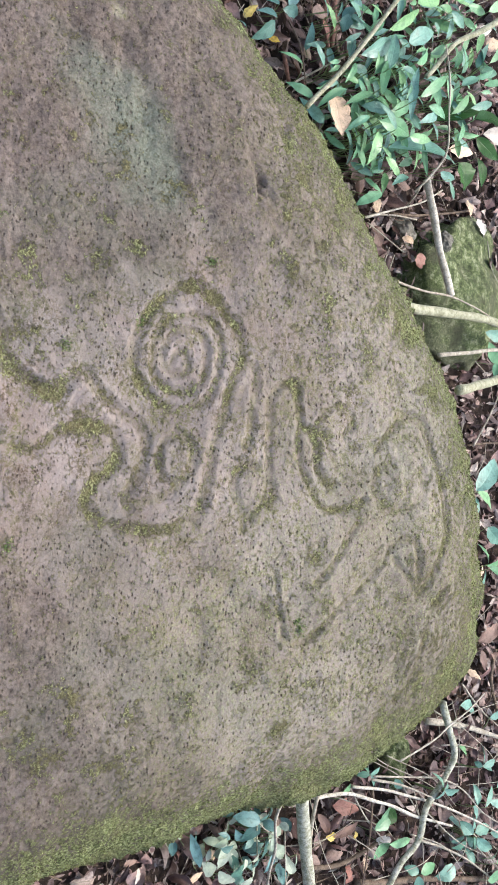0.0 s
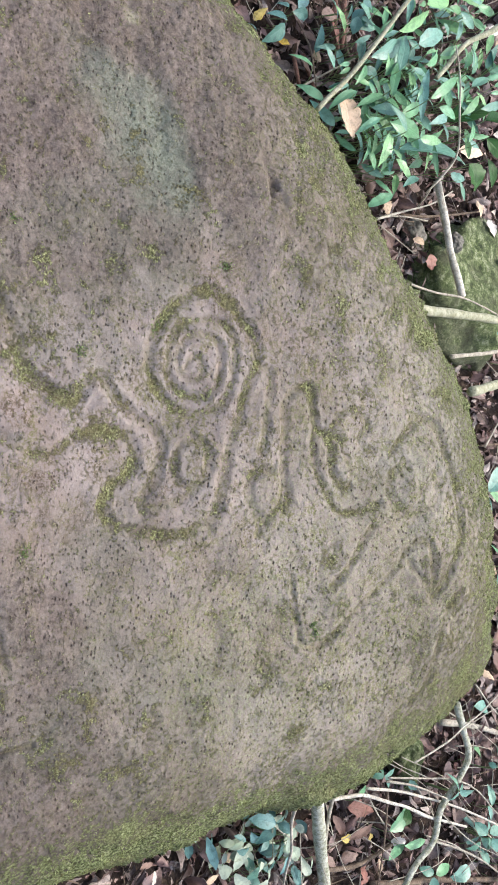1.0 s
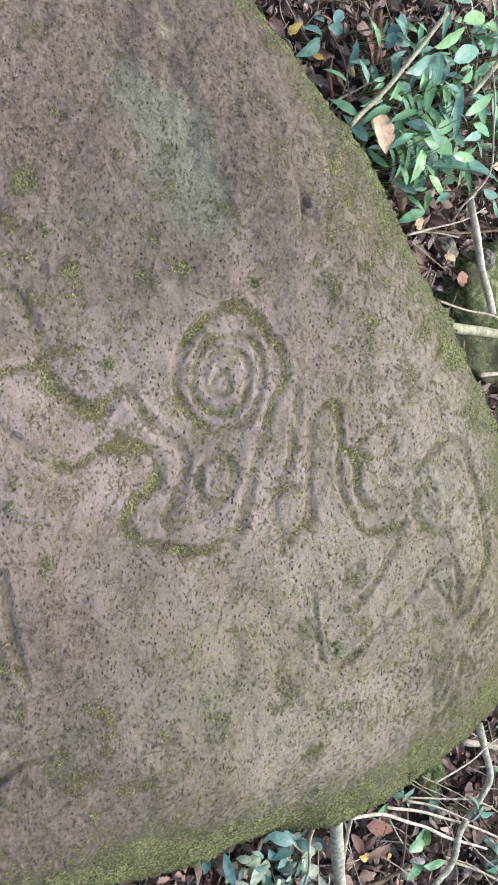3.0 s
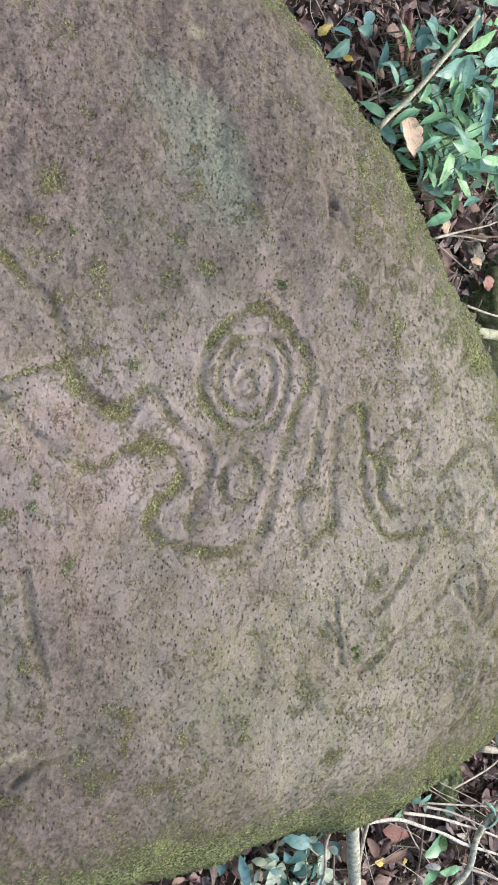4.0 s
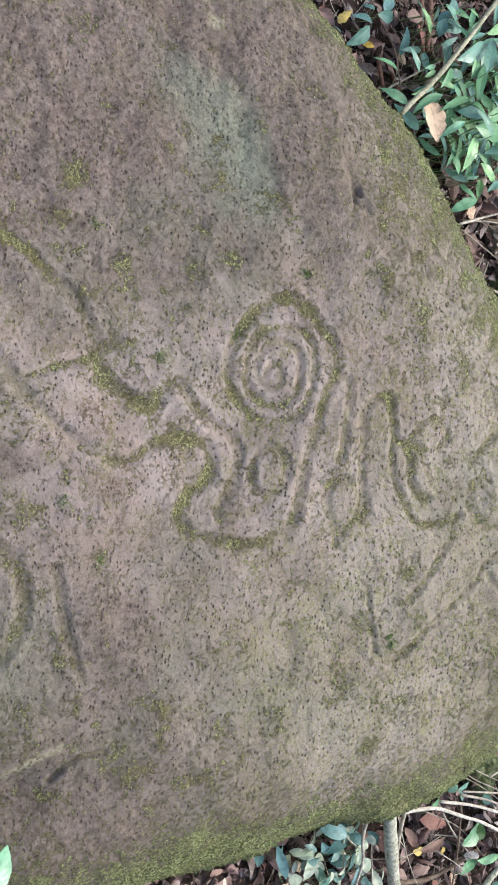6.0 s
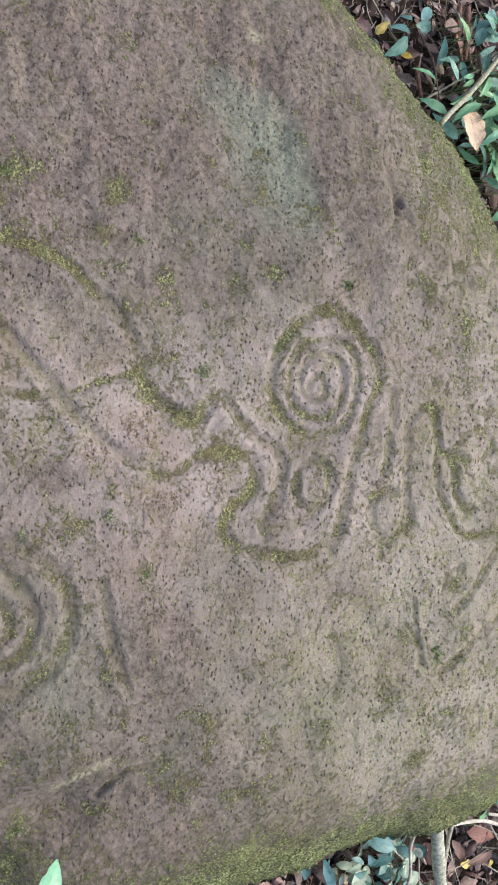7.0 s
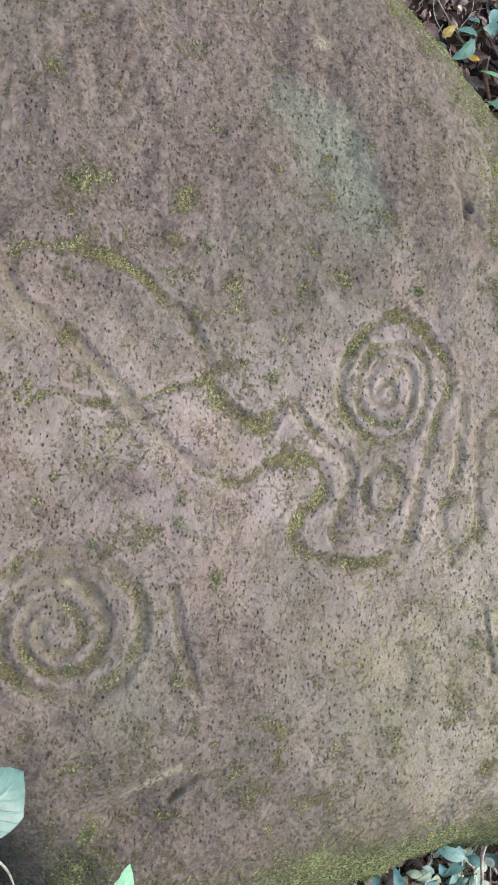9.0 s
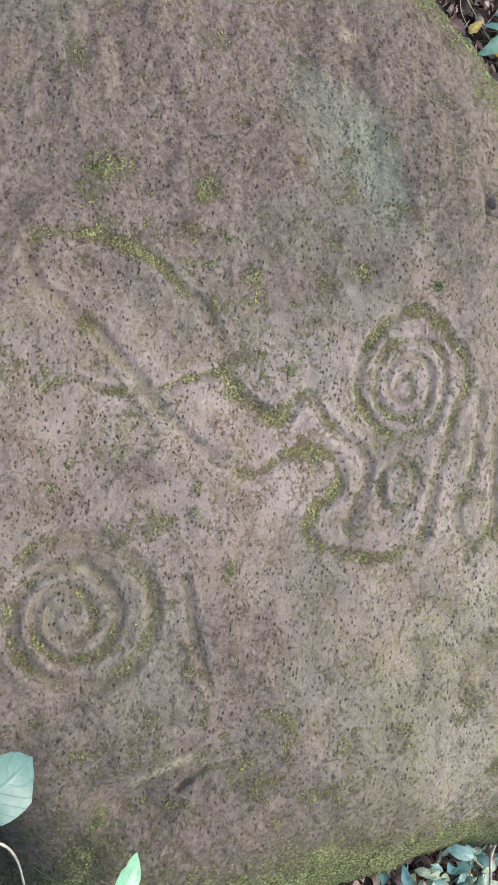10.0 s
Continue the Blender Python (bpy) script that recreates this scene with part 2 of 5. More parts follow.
def mesh_object(name, verts, faces, material, parent=None, smooth=True, uvs=None):
    me = bpy.data.meshes.new(name)
    me.from_pydata(verts, [], faces)
    me.materials.append(material)
    if smooth:
        me.polygons.foreach_set("use_smooth", [True] * len(me.polygons))
    if uvs is not None:
        layer = me.uv_layers.new(name="UVMap")
        idx = np.zeros(len(me.loops), int)
        me.loops.foreach_get("vertex_index", idx)
        layer.data.foreach_set("uv", np.array(uvs, float)[idx].ravel())
    me.update()
    ob = new(name, me)
    ob.parent = parent
    return ob


# ---- the boulder ----
OUTLINE = [(-1.00, -0.55), (-0.93, -0.2), (-0.80, 0.06), (-0.63, 0.22), (-0.44, 0.36), (-0.23, 0.455), (-0.06, 0.58), (0.04, 0.64),
           (0.2, 0.67), (0.45, 0.71), (0.58, 0.69), (0.68, 0.56), (0.76, 0.38), (0.79, 0.15), (0.84, -0.12), (0.86, -0.35), (0.80, -0.5),
           (0.64, -0.6), (0.5, -0.8), (0.1, -0.95), (-0.5, -0.9)]


def top_height(x, y):
    return 0.535 + 0.03 * x + 0.13 * y - 0.17 * x * x - 0.05 * x * y


# carved lines, in metres on the ground plan: half width, depth, share of moss
CARVINGS = []


def carve(note, points, half, depth, green):
    CARVINGS.append((points, half, depth, green))


carve("outer ring and tail", [(0.005, -0.100), (-0.021, -0.100), (-0.049, -0.087), (-0.089, -0.061), (-0.111, -0.030), (-0.123, 0.000), (-0.116, 0.025), (-0.091, 0.053), (-0.061, 0.077), (-0.032, 0.088), (-0.005, 0.086), (0.016, 0.070), (0.043, 0.058), (0.070, 0.051), (0.098, 0.040), (0.129, 0.031), (0.157, 0.026), (0.188, 0.020), (0.218, 0.014)], 0.0085, 0.0058, 0.55)
carve("second ring", [(0.005, -0.100), (0.029, -0.091), (0.049, -0.074), (0.067, -0.054), (0.075, -0.028), (0.070, -0.002), (0.056, 0.021), (0.032, 0.032), (0.002, 0.041), (-0.030, 0.048), (-0.058, 0.041), (-0.074, 0.019), (-0.074, -0.014), (-0.065, -0.042), (-0.048, -0.058), (-0.021, -0.067), (0.008, -0.067), (0.032, -0.055), (0.047, -0.036)], 0.007, 0.0054, 0.45)
carve("third ring", [(0.047, -0.036), (0.046, -0.010), (0.033, 0.008), (0.008, 0.018), (-0.021, 0.021), (-0.041, 0.017), (-0.051, -0.003), (-0.048, -0.027), (-0.033, -0.045), (-0.017, -0.053)], 0.0062, 0.0048, 0.38)
carve("core", [(-0.017, -0.053), (0.004, -0.050), (0.016, -0.038), (0.020, -0.022), (0.006, -0.010), (-0.015, -0.013), (-0.015, -0.028), (0.002, -0.037)], 0.0055, 0.0042, 0.2)
carve("wave", [(-0.024, -0.312), (0.000, -0.302), (0.023, -0.292), (0.035, -0.264), (0.053, -0.240), (0.054, -0.218), (0.032, -0.203), (0.021, -0.185), (0.043, -0.164), (0.065, -0.140), (0.082, -0.116), (0.098, -0.088), (0.121, -0.076), (0.149, -0.082), (0.179, -0.095), (0.207, -0.109), (0.222, -0.104)], 0.0092, 0.0067, 0.48)
carve("neck and lower wave", [(0.020, -0.433), (0.041, -0.420), (0.064, -0.401), (0.087, -0.375), (0.107, -0.344), (0.126, -0.312), (0.139, -0.269), (0.127, -0.243), (0.108, -0.213), (0.102, -0.176), (0.105, -0.138), (0.134, -0.125), (0.162, -0.130), (0.184, -0.159), (0.207, -0.177), (0.228, -0.171), (0.249, -0.139), (0.260, -0.084), (0.257, -0.030), (0.240, 0.006), (0.220, 0.015)], 0.0095, 0.0054, 0.5)
carve("almond", [(0.110, -0.028), (0.123, -0.008), (0.147, -0.001), (0.170, -0.009), (0.187, -0.028), (0.182, -0.048), (0.163, -0.059), (0.142, -0.056), (0.124, -0.046), (0.110, -0.028)], 0.0072, 0.0052, 0.42)
carve("almond tail", [(0.181, -0.016), (0.197, -0.032), (0.211, -0.057), (0.217, -0.087), (0.219, -0.106)], 0.0075, 0.0045, 0.4)
carve("first finger gap", [(-0.003, 0.084), (-0.001, 0.104), (0.017, 0.109), (0.044, 0.107), (0.071, 0.095), (0.104, 0.097), (0.131, 0.089)], 0.0072, 0.0052, 0.3)
carve("finger pit", [(0.083, 0.096), (0.106, 0.096)], 0.008, 0.006, 0.2)
carve("finger pocket", [(0.163, 0.107), (0.162, 0.086), (0.179, 0.072), (0.201, 0.071), (0.226, 0.080), (0.246, 0.093), (0.264, 0.092)], 0.0075, 0.0055, 0.48)
carve("second finger", [(0.248, 0.099), (0.228, 0.119), (0.206, 0.134), (0.178, 0.134), (0.147, 0.132), (0.110, 0.130), (0.074, 0.129), (0.049, 0.136), (0.032, 0.154), (0.026, 0.173), (0.039, 0.185), (0.068, 0.187), (0.093, 0.189), (0.103, 0.210), (0.109, 0.231)], 0.0072, 0.0058, 0.36)
carve("finger end", [(0.187, 0.134), (0.205, 0.140), (0.223, 0.130)], 0.0105, 0.005, 0.35)
carve("outer cup", [(0.095, 0.188), (0.123, 0.185), (0.154, 0.192), (0.184, 0.205), (0.210, 0.223), (0.231, 0.241), (0.234, 0.273), (0.228, 0.304), (0.218, 0.319)], 0.007, 0.005, 0.4)
carve("inner cup", [(0.106, 0.211), (0.131, 0.218), (0.156, 0.222), (0.180, 0.236), (0.192, 0.260)], 0.0072, 0.0048, 0.48)
carve("eye rim", [(0.089, 0.219), (0.070, 0.236), (0.061, 0.262), (0.072, 0.288), (0.094, 0.293), (0.110, 0.277)], 0.0055, 0.0022, 0.4)
carve("eye line", [(0.109, 0.241), (0.135, 0.248), (0.168, 0.264)], 0.0055, 0.0022, 0.4)
carve("dark notch", [(0.075, 0.403), (0.095, 0.385), (0.112, 0.366), (0.132, 0.346)], 0.0062, 0.0055, 0.28)
carve("great arc", [(0.073, 0.392), (0.080, 0.435), (0.110, 0.459), (0.147, 0.475), (0.185, 0.493), (0.225, 0.503), (0.265, 0.512), (0.299, 0.496), (0.333, 0.480), (0.362, 0.460), (0.385, 0.445)], 0.0078, 0.0062, 0.2)
carve("return of the arc", [(0.385, 0.445), (0.343, 0.439), (0.310, 0.435), (0.289, 0.429)], 0.006, 0.0046, 0.2)
carve("chevron", [(0.377, 0.437), (0.352, 0.417), (0.332, 0.400), (0.320, 0.391)], 0.0055, 0.0034, 0.18)
carve("hook stem", [(0.335, 0.155), (0.372, 0.160), (0.409, 0.169), (0.442, 0.176)], 0.0046, 0.0040, 0.12)
carve("hook", [(0.442, 0.176), (0.455, 0.192), (0.450, 0.223), (0.430, 0.246), (0.401, 0.280), (0.375, 0.315), (0.353, 0.345), (0.321, 0.367), (0.298, 0.386), (0.287, 0.409), (0.289, 0.429)], 0.006, 0.0058, 0.2)
carve("slanting bar", [(0.258, 0.309), (0.283, 0.290), (0.311, 0.272), (0.335, 0.252), (0.353, 0.232)], 0.0066, 0.0056, 0.22)
carve("small circle", [(0.153, 0.374), (0.172, 0.346), (0.198, 0.340), (0.225, 0.358), (0.239, 0.395), (0.229, 0.427), (0.202, 0.448), (0.171, 0.443)], 0.0095, 0.0038, 0.32)
carve("low line", [(0.375, 0.506), (0.413, 0.481), (0.457, 0.465), (0.494, 0.462), (0.539, 0.457), (0.573, 0.433)], 0.0065, 0.0042, 0.2)
carve("long loop", [(-0.027, -0.300), (-0.062, -0.316), (-0.090, -0.329), (-0.115, -0.352), (-0.137, -0.382), (-0.160, -0.403), (-0.177, -0.434), (-0.190, -0.474), (-0.197, -0.514), (-0.197, -0.555), (-0.189, -0.584), (-0.167, -0.597), (-0.139, -0.596), (-0.114, -0.580), (-0.093, -0.550), (-0.073, -0.522), (-0.055, -0.495), (-0.036, -0.481), (-0.017, -0.466), (0.002, -0.448), (0.020, -0.433)], 0.0095, 0.0070, 0.54)
carve("cross line", [(0.028, -0.573), (0.010, -0.539), (0.020, -0.511), (0.027, -0.475), (0.022, -0.448), (0.021, -0.422), (0.011, -0.388), (-0.000, -0.354), (-0.009, -0.322), (-0.022, -0.303)], 0.006, 0.0036, 0.62)
carve("side line", [(0.291, -0.371), (0.319, -0.363), (0.348, -0.357), (0.381, -0.348), (0.414, -0.335), (0.452, -0.318)], 0.0075, 0.0056, 0.2)
carve("ledge", [(0.601, -0.348), (0.579, -0.329), (0.566, -0.308), (0.562, -0.273)], 0.0042, 0.008, 0.15)
carve("large spiral core", [(0.327, -0.523), (0.321, -0.542), (0.336, -0.556), (0.361, -0.550), (0.374, -0.527), (0.363, -0.503), (0.337, -0.498), (0.312, -0.512), (0.301, -0.539), (0.309, -0.567)], 0.0085, 0.0063, 0.32)
carve("large spiral middle", [(0.309, -0.567), (0.336, -0.580), (0.371, -0.574), (0.396, -0.547), (0.402, -0.511), (0.386, -0.479), (0.352, -0.463), (0.314, -0.470), (0.284, -0.493), (0.270, -0.531), (0.275, -0.568), (0.295, -0.593)], 0.009, 0.0072, 0.48)
carve("large spiral outer", [(0.295, -0.593), (0.327, -0.608), (0.370, -0.606), (0.410, -0.582), (0.433, -0.537), (0.435, -0.487), (0.414, -0.443), (0.376, -0.417), (0.328, -0.412), (0.279, -0.432), (0.245, -0.470), (0.230, -0.518), (0.237, -0.566), (0.260, -0.599)], 0.011, 0.0070, 0.42)


# moss cushions on the face (place and radius) and bare pale spots
CUSHIONS_NEAR = [(-0.463, -0.517, 0.019), (-0.293, -0.499, 0.023), (-0.306, -0.470, 0.019), (-0.294, -0.328, 0.023), (-0.268, -0.339, 0.016),
    (-0.215, -0.354, 0.018), (-0.392, -0.272, 0.011), (-0.151, -0.267, 0.016), (-0.156, -0.148, 0.018), (-0.094, -0.164, 0.012),
    (-0.014, -0.212, 0.012), (-0.028, -0.269, 0.016), (0.163, -0.562, 0.014), (0.102, -0.424, 0.016), (0.023, -0.470, 0.014),
    (0.208, -0.420, 0.023), (0.272, -0.301, 0.013), (0.305, -0.197, 0.012), (-0.156, -0.510, 0.012), (-0.070, -0.510, 0.016),
    (0.014, -0.291, 0.021), (0.058, -0.233, 0.018), (-0.177, -0.089, 0.018), (-0.260, -0.041, 0.012), (-0.159, 0.039, 0.016),
    (-0.390, -0.019, 0.016), (-0.291, -0.103, 0.018), (-0.217, -0.135, 0.014), (0.605, -0.236, 0.021)]
# dark weathered patches, and shade painted into hollow, hole and near corner: place and the two half sizes
STAINS_AND_SHADE = [(-0.504, -0.012, 0.053, 0.030), (-0.203, -0.085, 0.045, 0.066), (0.616, -0.389, 0.026, 0.050), (0.425, -0.285, 0.100, 0.075),
    (0.137, -0.438, 0.024, 0.035), (0.640, -0.545, 0.130, 0.115), (0.520, -0.470, 0.060, 0.060), (-0.172, -0.161, 0.040, 0.040), (-0.292, 0.125, 0.044, 0.014),
    (0.620, -0.620, 0.130, 0.090), (0.660, -0.330, 0.060, 0.080), (-0.480, -0.300, 0.060, 0.020), (-0.530, -0.430, 0.050, 0.030)]
CUSHIONS_FAR = [(0.037, 0.280, 0.010), (-0.101, 0.361, 0.020), (-0.209, 0.250, 0.017), (-0.314, 0.221, 0.015), (-0.022, 0.329, 0.020),
    (-0.068, 0.435, 0.024), (0.308, 0.219, 0.019), (-0.340, -0.181, 0.010), (-0.366, -0.098, 0.007),
    (-0.273, -0.008, 0.010), (-0.112, 0.247, 0.014), (0.031, 0.482, 0.019), (0.534, 0.570, 0.020), (0.620, 0.415, 0.020),
    (0.598, 0.181, 0.015), (0.522, 0.096, 0.012), (0.594, -0.209, 0.012), (0.510, -0.189, 0.010), (0.391, 0.025, 0.010),
    (0.131, 0.307, 0.012)]
CUSHIONS_GROOVE = [(0.112, -0.026, 0.012), (0.135, -0.003, 0.012), (0.205, -0.050, 0.010), (0.103, -0.195, 0.014), (0.104, -0.155, 0.014), (0.135, -0.127, 0.013),
    (0.165, -0.137, 0.013), (0.205, -0.175, 0.015), (0.215, -0.105, 0.012), (0.074, -0.030, 0.012), (0.062, -0.006, 0.010), (0.012, 0.018, 0.010),
    (-0.122, 0.002, 0.014), (-0.085, -0.062, 0.012), (-0.015, 0.086, 0.012), (0.028, 0.166, 0.013), (0.098, 0.200, 0.012), (0.160, 0.095, 0.011),
    (0.236, 0.250, 0.012), (0.062, 0.262, 0.010), (0.150, 0.225, 0.010), (0.315, 0.225, 0.020), (0.040, -0.225, 0.014), (0.530, -0.430, 0.030), (0.500, -0.400, 0.024), (0.545, -0.385, 0.020),
    (0.480, -0.340, 0.018), (0.690, -0.470, 0.022)]
BARE_SPOTS = [(-0.560, -0.083, 0.012),
    (0.274, -0.514, 0.010), (0.586, -0.412, 0.009), (0.577, -0.398, 0.009), (0.569, -0.384, 0.009), (0.561, -0.370, 0.009), (0.555, -0.356, 0.008), (0.549, -0.342, 0.008)]


def distance_to(path, x, y):
    d2 = np.full(x.shape, 1e9)
    for px, py in path:
        np.minimum(d2, (x - px) ** 2 + (y - py) ** 2, out=d2)
    return np.sqrt(d2)


def inside_distance(x, y):
    """Distance in from the boulder's outline; negative outside."""
    ring = spline(OUTLINE, 0.02, True)
    d = distance_to(ring, x, y)
    hit = np.zeros(x.shape, bool)
    for (ax, ay), (bx, by) in zip(ring, np.roll(ring, -1, 0)):
        if ay != by:
            hit ^= ((ay > y) != (by > y)) & (x < (bx - ax) * (y - ay) / (by - ay) + ax)
    return np.where(hit, d, -d)


def boulder_surface(x, y):
    """Height, moss and lichen of the boulder over the ground plan."""
    s = inside_distance(x, y) + 0.012 * fractal(x, y, 7, 11, 3)
    w, r = SHOULDER
    k = np.clip(1 - s / w, 0, 1)
    z = top_height(x, y) - r * (1 - np.sqrt(np.maximum(0, 1 - k * k)))
    z = np.where(s < 0, z + s * 5.0, z)
    z += 0.012 * fractal(x, y, 4.5, 21, 3) + 0.0030 * fractal(x, y, 22, 31, 3) + 0.0011 * fractal(x, y, 75, 35, 2)
    # shallow hollows beside the ledge and along the broken facet
    z -= 0.028 * np.exp(-(((x - 0.615) / 0.04) ** 2 + ((y + 0.41) / 0.07) ** 2))
    z += 0.004 * np.exp(-(((x - 0.081) / 0.012) ** 2 + ((y - 0.275) / 0.013) ** 2)) + 0.005 * np.exp(-(((x - 0.18) / 0.03) ** 2 + ((y - 0.395) / 0.03) ** 2))
    z -= 0.010 * np.exp(-(((x - 0.62) / 0.04) ** 2 + ((y + 0.29) / 0.06) ** 2))
    z -= 0.008 * np.exp(-(((x - 0.045) / 0.03) ** 2 + ((y + 0.275) / 0.03) ** 2))
    hx, hy = x + 0.292 + 0.010 * fractal(x, y, 60, 43, 2), y - 0.137 + 0.007 * fractal(x, y, 60, 45, 2) - 0.25 * (x + 0.292)
    z -= 0.014 * np.exp(-((hx / 0.017) ** 2 + (hy / 0.008) ** 2)) + 0.007 * np.exp(-(((hx + 0.03) / 0.04) ** 2 + (hy / 0.012) ** 2))
    facet = 1 / (1 + np.exp(-(y + 0.02 - 0.25 * (x + 0.33) + 0.015 * fractal(x, y, 12, 41, 2)) / 0.009))
    z -= 0.006 * (1 - facet) * np.exp(-((y + 0.02) / 0.12) ** 2) * np.exp(-((x + 0.40) / 0.13) ** 4)
    step = 1 / (1 + np.exp(-np.clip((x - 0.573 + 0.54 * (y + 0.376) + 0.006 * fractal(x, y, 30, 47, 2)) / 0.005, -40, 40)))
    z -= 0.014 * step * np.exp(-((x - 0.615) / 0.055) ** 2 - ((y + 0.385) / 0.06) ** 2)
    cut, moss, groove, lip = np.zeros_like(x), np.zeros_like(x), np.zeros_like(x), np.zeros_like(x)
    for points, half, depth, green in CARVINGS:
        path = spline(points, 0.003)
        lo, hi = path.min(0) - 0.06, path.max(0) + 0.06
        sel = np.nonzero((x > lo[0]) & (x < hi[0]) & (y > lo[1]) & (y < hi[1]))
        px, py = x[sel], y[sel]
        d = distance_to(path, px, py) * (1 + 0.18 * fractal(px, py, 45, 51, 2))
        wear = 0.88 + 0.22 * lattice(px, py, 18, 61)
        cut[sel] = np.maximum(cut[sel], 0.92 * depth * wear * np.exp(-np.abs(d / half) ** 3.2 * 0.8))
        lip[sel] = np.maximum(lip[sel], np.exp(-((d / half - 1.75) / 0.5) ** 2))
        groove[sel] = np.maximum(groove[sel], np.exp(-(d / (half * (0.95 + 0.35 * lattice(px, py, 60, 69)))) ** 2.5))
        moss[sel] = np.maximum(moss[sel], 1.0 * green * (0.72 + 1.1 * fractal(px, py, 17, 65, 3)) * np.exp(-(d / (half * (1.1 + 0.35 * lattice(px, py, 22, 67)))) ** 2))
    lip *= 1 - groove
    z += 0.0007 * lip - cut
    clear = 1 - 0.8 * np.exp(-((x - 0.17) / 0.24) ** 4 - ((y - 0.12) / 0.34) ** 4)
    rim = np.clip(1 - s / 0.19, 0, 1) * np.clip((y + 0.62) / 0.25, 0.15, 1)
    z += rim * (0.0048 * fractal(x, y, 38, 181, 3, 0.6) + 0.0026 * np.abs(fractal(x, y, 85, 185, 2)))
    along, across = 0.87 * y - 0.5 * x, 0.5 * y + 0.87 * x
    z += 0.0030 * np.clip((-0.2 - x) / 0.2, 0, 1) * fractal(x * 0.5 + 0.2 * y, y, 32, 195, 3, 0.6)
    z += (0.0008 + 0.0030 * rim) * fractal(along * 0.28, across, 55, 191, 3, 0.6)
    moss = 0.95 * moss - 0.06 + (0.66 + 0.22 * np.clip((x - 0.5) / 0.2, 0, 1)) * rim ** 1.3 + 0.11 * fractal(x, y, 6, 71, 4)
    moss += 0.14 * np.clip((-0.1 - x) / 0.2, 0, 1) * np.clip((y - 0.02) / 0.15, 0, 1) + 0.16 * np.clip((x - 0.35) / 0.4, 0, 1) + 0.16 * np.clip((y - 0.10) / 0.4, 0, 1)
    moss += 0.75 * np.clip(fractal(x, y, 30, 81, 4, 0.6) - 0.45, 0, 0.5) * (0.25 + 0.75 * clear)
    for cx, cy, r in CUSHIONS_NEAR + CUSHIONS_GROOVE + CUSHIONS_FAR:
        far = ((x - cx) ** 2 + (y - cy) ** 2) / r ** 2
        moss += (0.32 if (cx, cy, r) in CUSHIONS_GROOVE else 0.55) * (0.6 + 0.4 * clear) * np.exp(-far * (1 + 0.5 * lattice(x, y, 60, 171)))
    bare = np.zeros_like(x)
    for cx, cy, r in BARE_SPOTS:
        bare += np.exp(-(((x - cx) ** 2 + (y - cy) ** 2) / r ** 2) ** 2 * (1 + 0.6 * lattice(x, y, 40, 175)))
    slope = np.clip(1 - s / 0.42, 0, 1)
    film = 0.20 + 0.66 * np.clip((x - 0.08) / 0.55, 0, 1) ** 0.8 + 0.50 * np.clip((y - 0.02) / 0.45, 0, 1) + 0.35 * slope + 0.22 * fractal(x, y, 4, 131, 4)
    film *= 1 - 0.6 * np.exp(-((x - 0.12) / 0.25) ** 2 - ((y + 0.35) / 0.25) ** 2)
    film *= 1 - 0.55 * np.clip((0.05 - y) / 0.35, 0, 1) * np.clip(s / 0.2, 0, 1)
    # extra film in the grooves, partly painting in the shade of their recess
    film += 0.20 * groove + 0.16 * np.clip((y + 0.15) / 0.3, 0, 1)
    def edge(v, soft):
        return 1 / (1 + np.exp(-np.clip(v / soft, -40, 40)))
    ragged = 0.014 * fractal(x, y, 25, 93, 3)
    lichen = edge(-0.018 + 0.10 * (x + 0.39) - y + 0.4 * ragged, 0.004) * edge(y + 0.155 - 0.32 * (x + 0.40) + ragged, 0.014)
    lichen *= edge(x + 0.495 - 0.36 * (y + 0.169) + ragged, 0.012) * edge(-0.245 - x + ragged, 0.018)
    lichen += 0.35 * np.clip(fractal(x, y, 5, 91, 3) - 0.3, 0, 1) + 0.5 * np.exp(-((x - 0.42) / 0.12) ** 2 - ((y + 0.42) / 0.07) ** 2)
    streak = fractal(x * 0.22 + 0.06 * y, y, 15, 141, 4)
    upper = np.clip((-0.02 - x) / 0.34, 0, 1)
    # terms in y paint light falloff on the near side; the others are stains
    stain_shade = upper * np.clip(0.92 + 1.0 * streak, 0.25, 1.3) + 0.62 * np.clip((0.0 - y) / 0.4, 0, 1) * np.clip(np.abs(x - 0.08) / 0.34, 0.10, 1.3)
    stain_shade += 0.38 * np.clip((x - 0.36) / 0.25, 0, 1) * np.clip((0.25 - y) / 0.4, 0, 1) + 0.40 * np.clip(fractal(x, y, 5, 151, 4) - 0.1, 0, 1)
    for cx, cy, ax, ay in STAINS_AND_SHADE:
        stain_shade += 0.95 * np.exp(-(((x - cx + ragged) / ax) ** 2 + ((y - cy + ragged) / ay) ** 2) ** 1.5)
    return z, np.clip(moss, 0, 1.2), {"lichen": np.clip(lichen, 0, 1), "film": np.clip(film, 0, 0.95), "lip": np.clip(lip * (0.6 + 0.5 * fractal(x, y, 20, 139, 2)), 0, 1), "stain_shade": np.clip(1.3 * stain_shade, 0, 0.95) * (1 - 0.65 * np.clip((y - 0.06) / 0.2, 0, 1)) * (1 - 0.8 * np.clip(bare, 0, 1)), "bare": np.clip(bare, 0, 1), "lush": np.clip(rim * 1.6, 0, 1), "groove": groove * np.clip(0.75 + 0.3 * fractal(x, y, 14, 137, 3), 0.3, 1)}


SHOULDER = (0.24, 0.17)
STEP = 0.0027


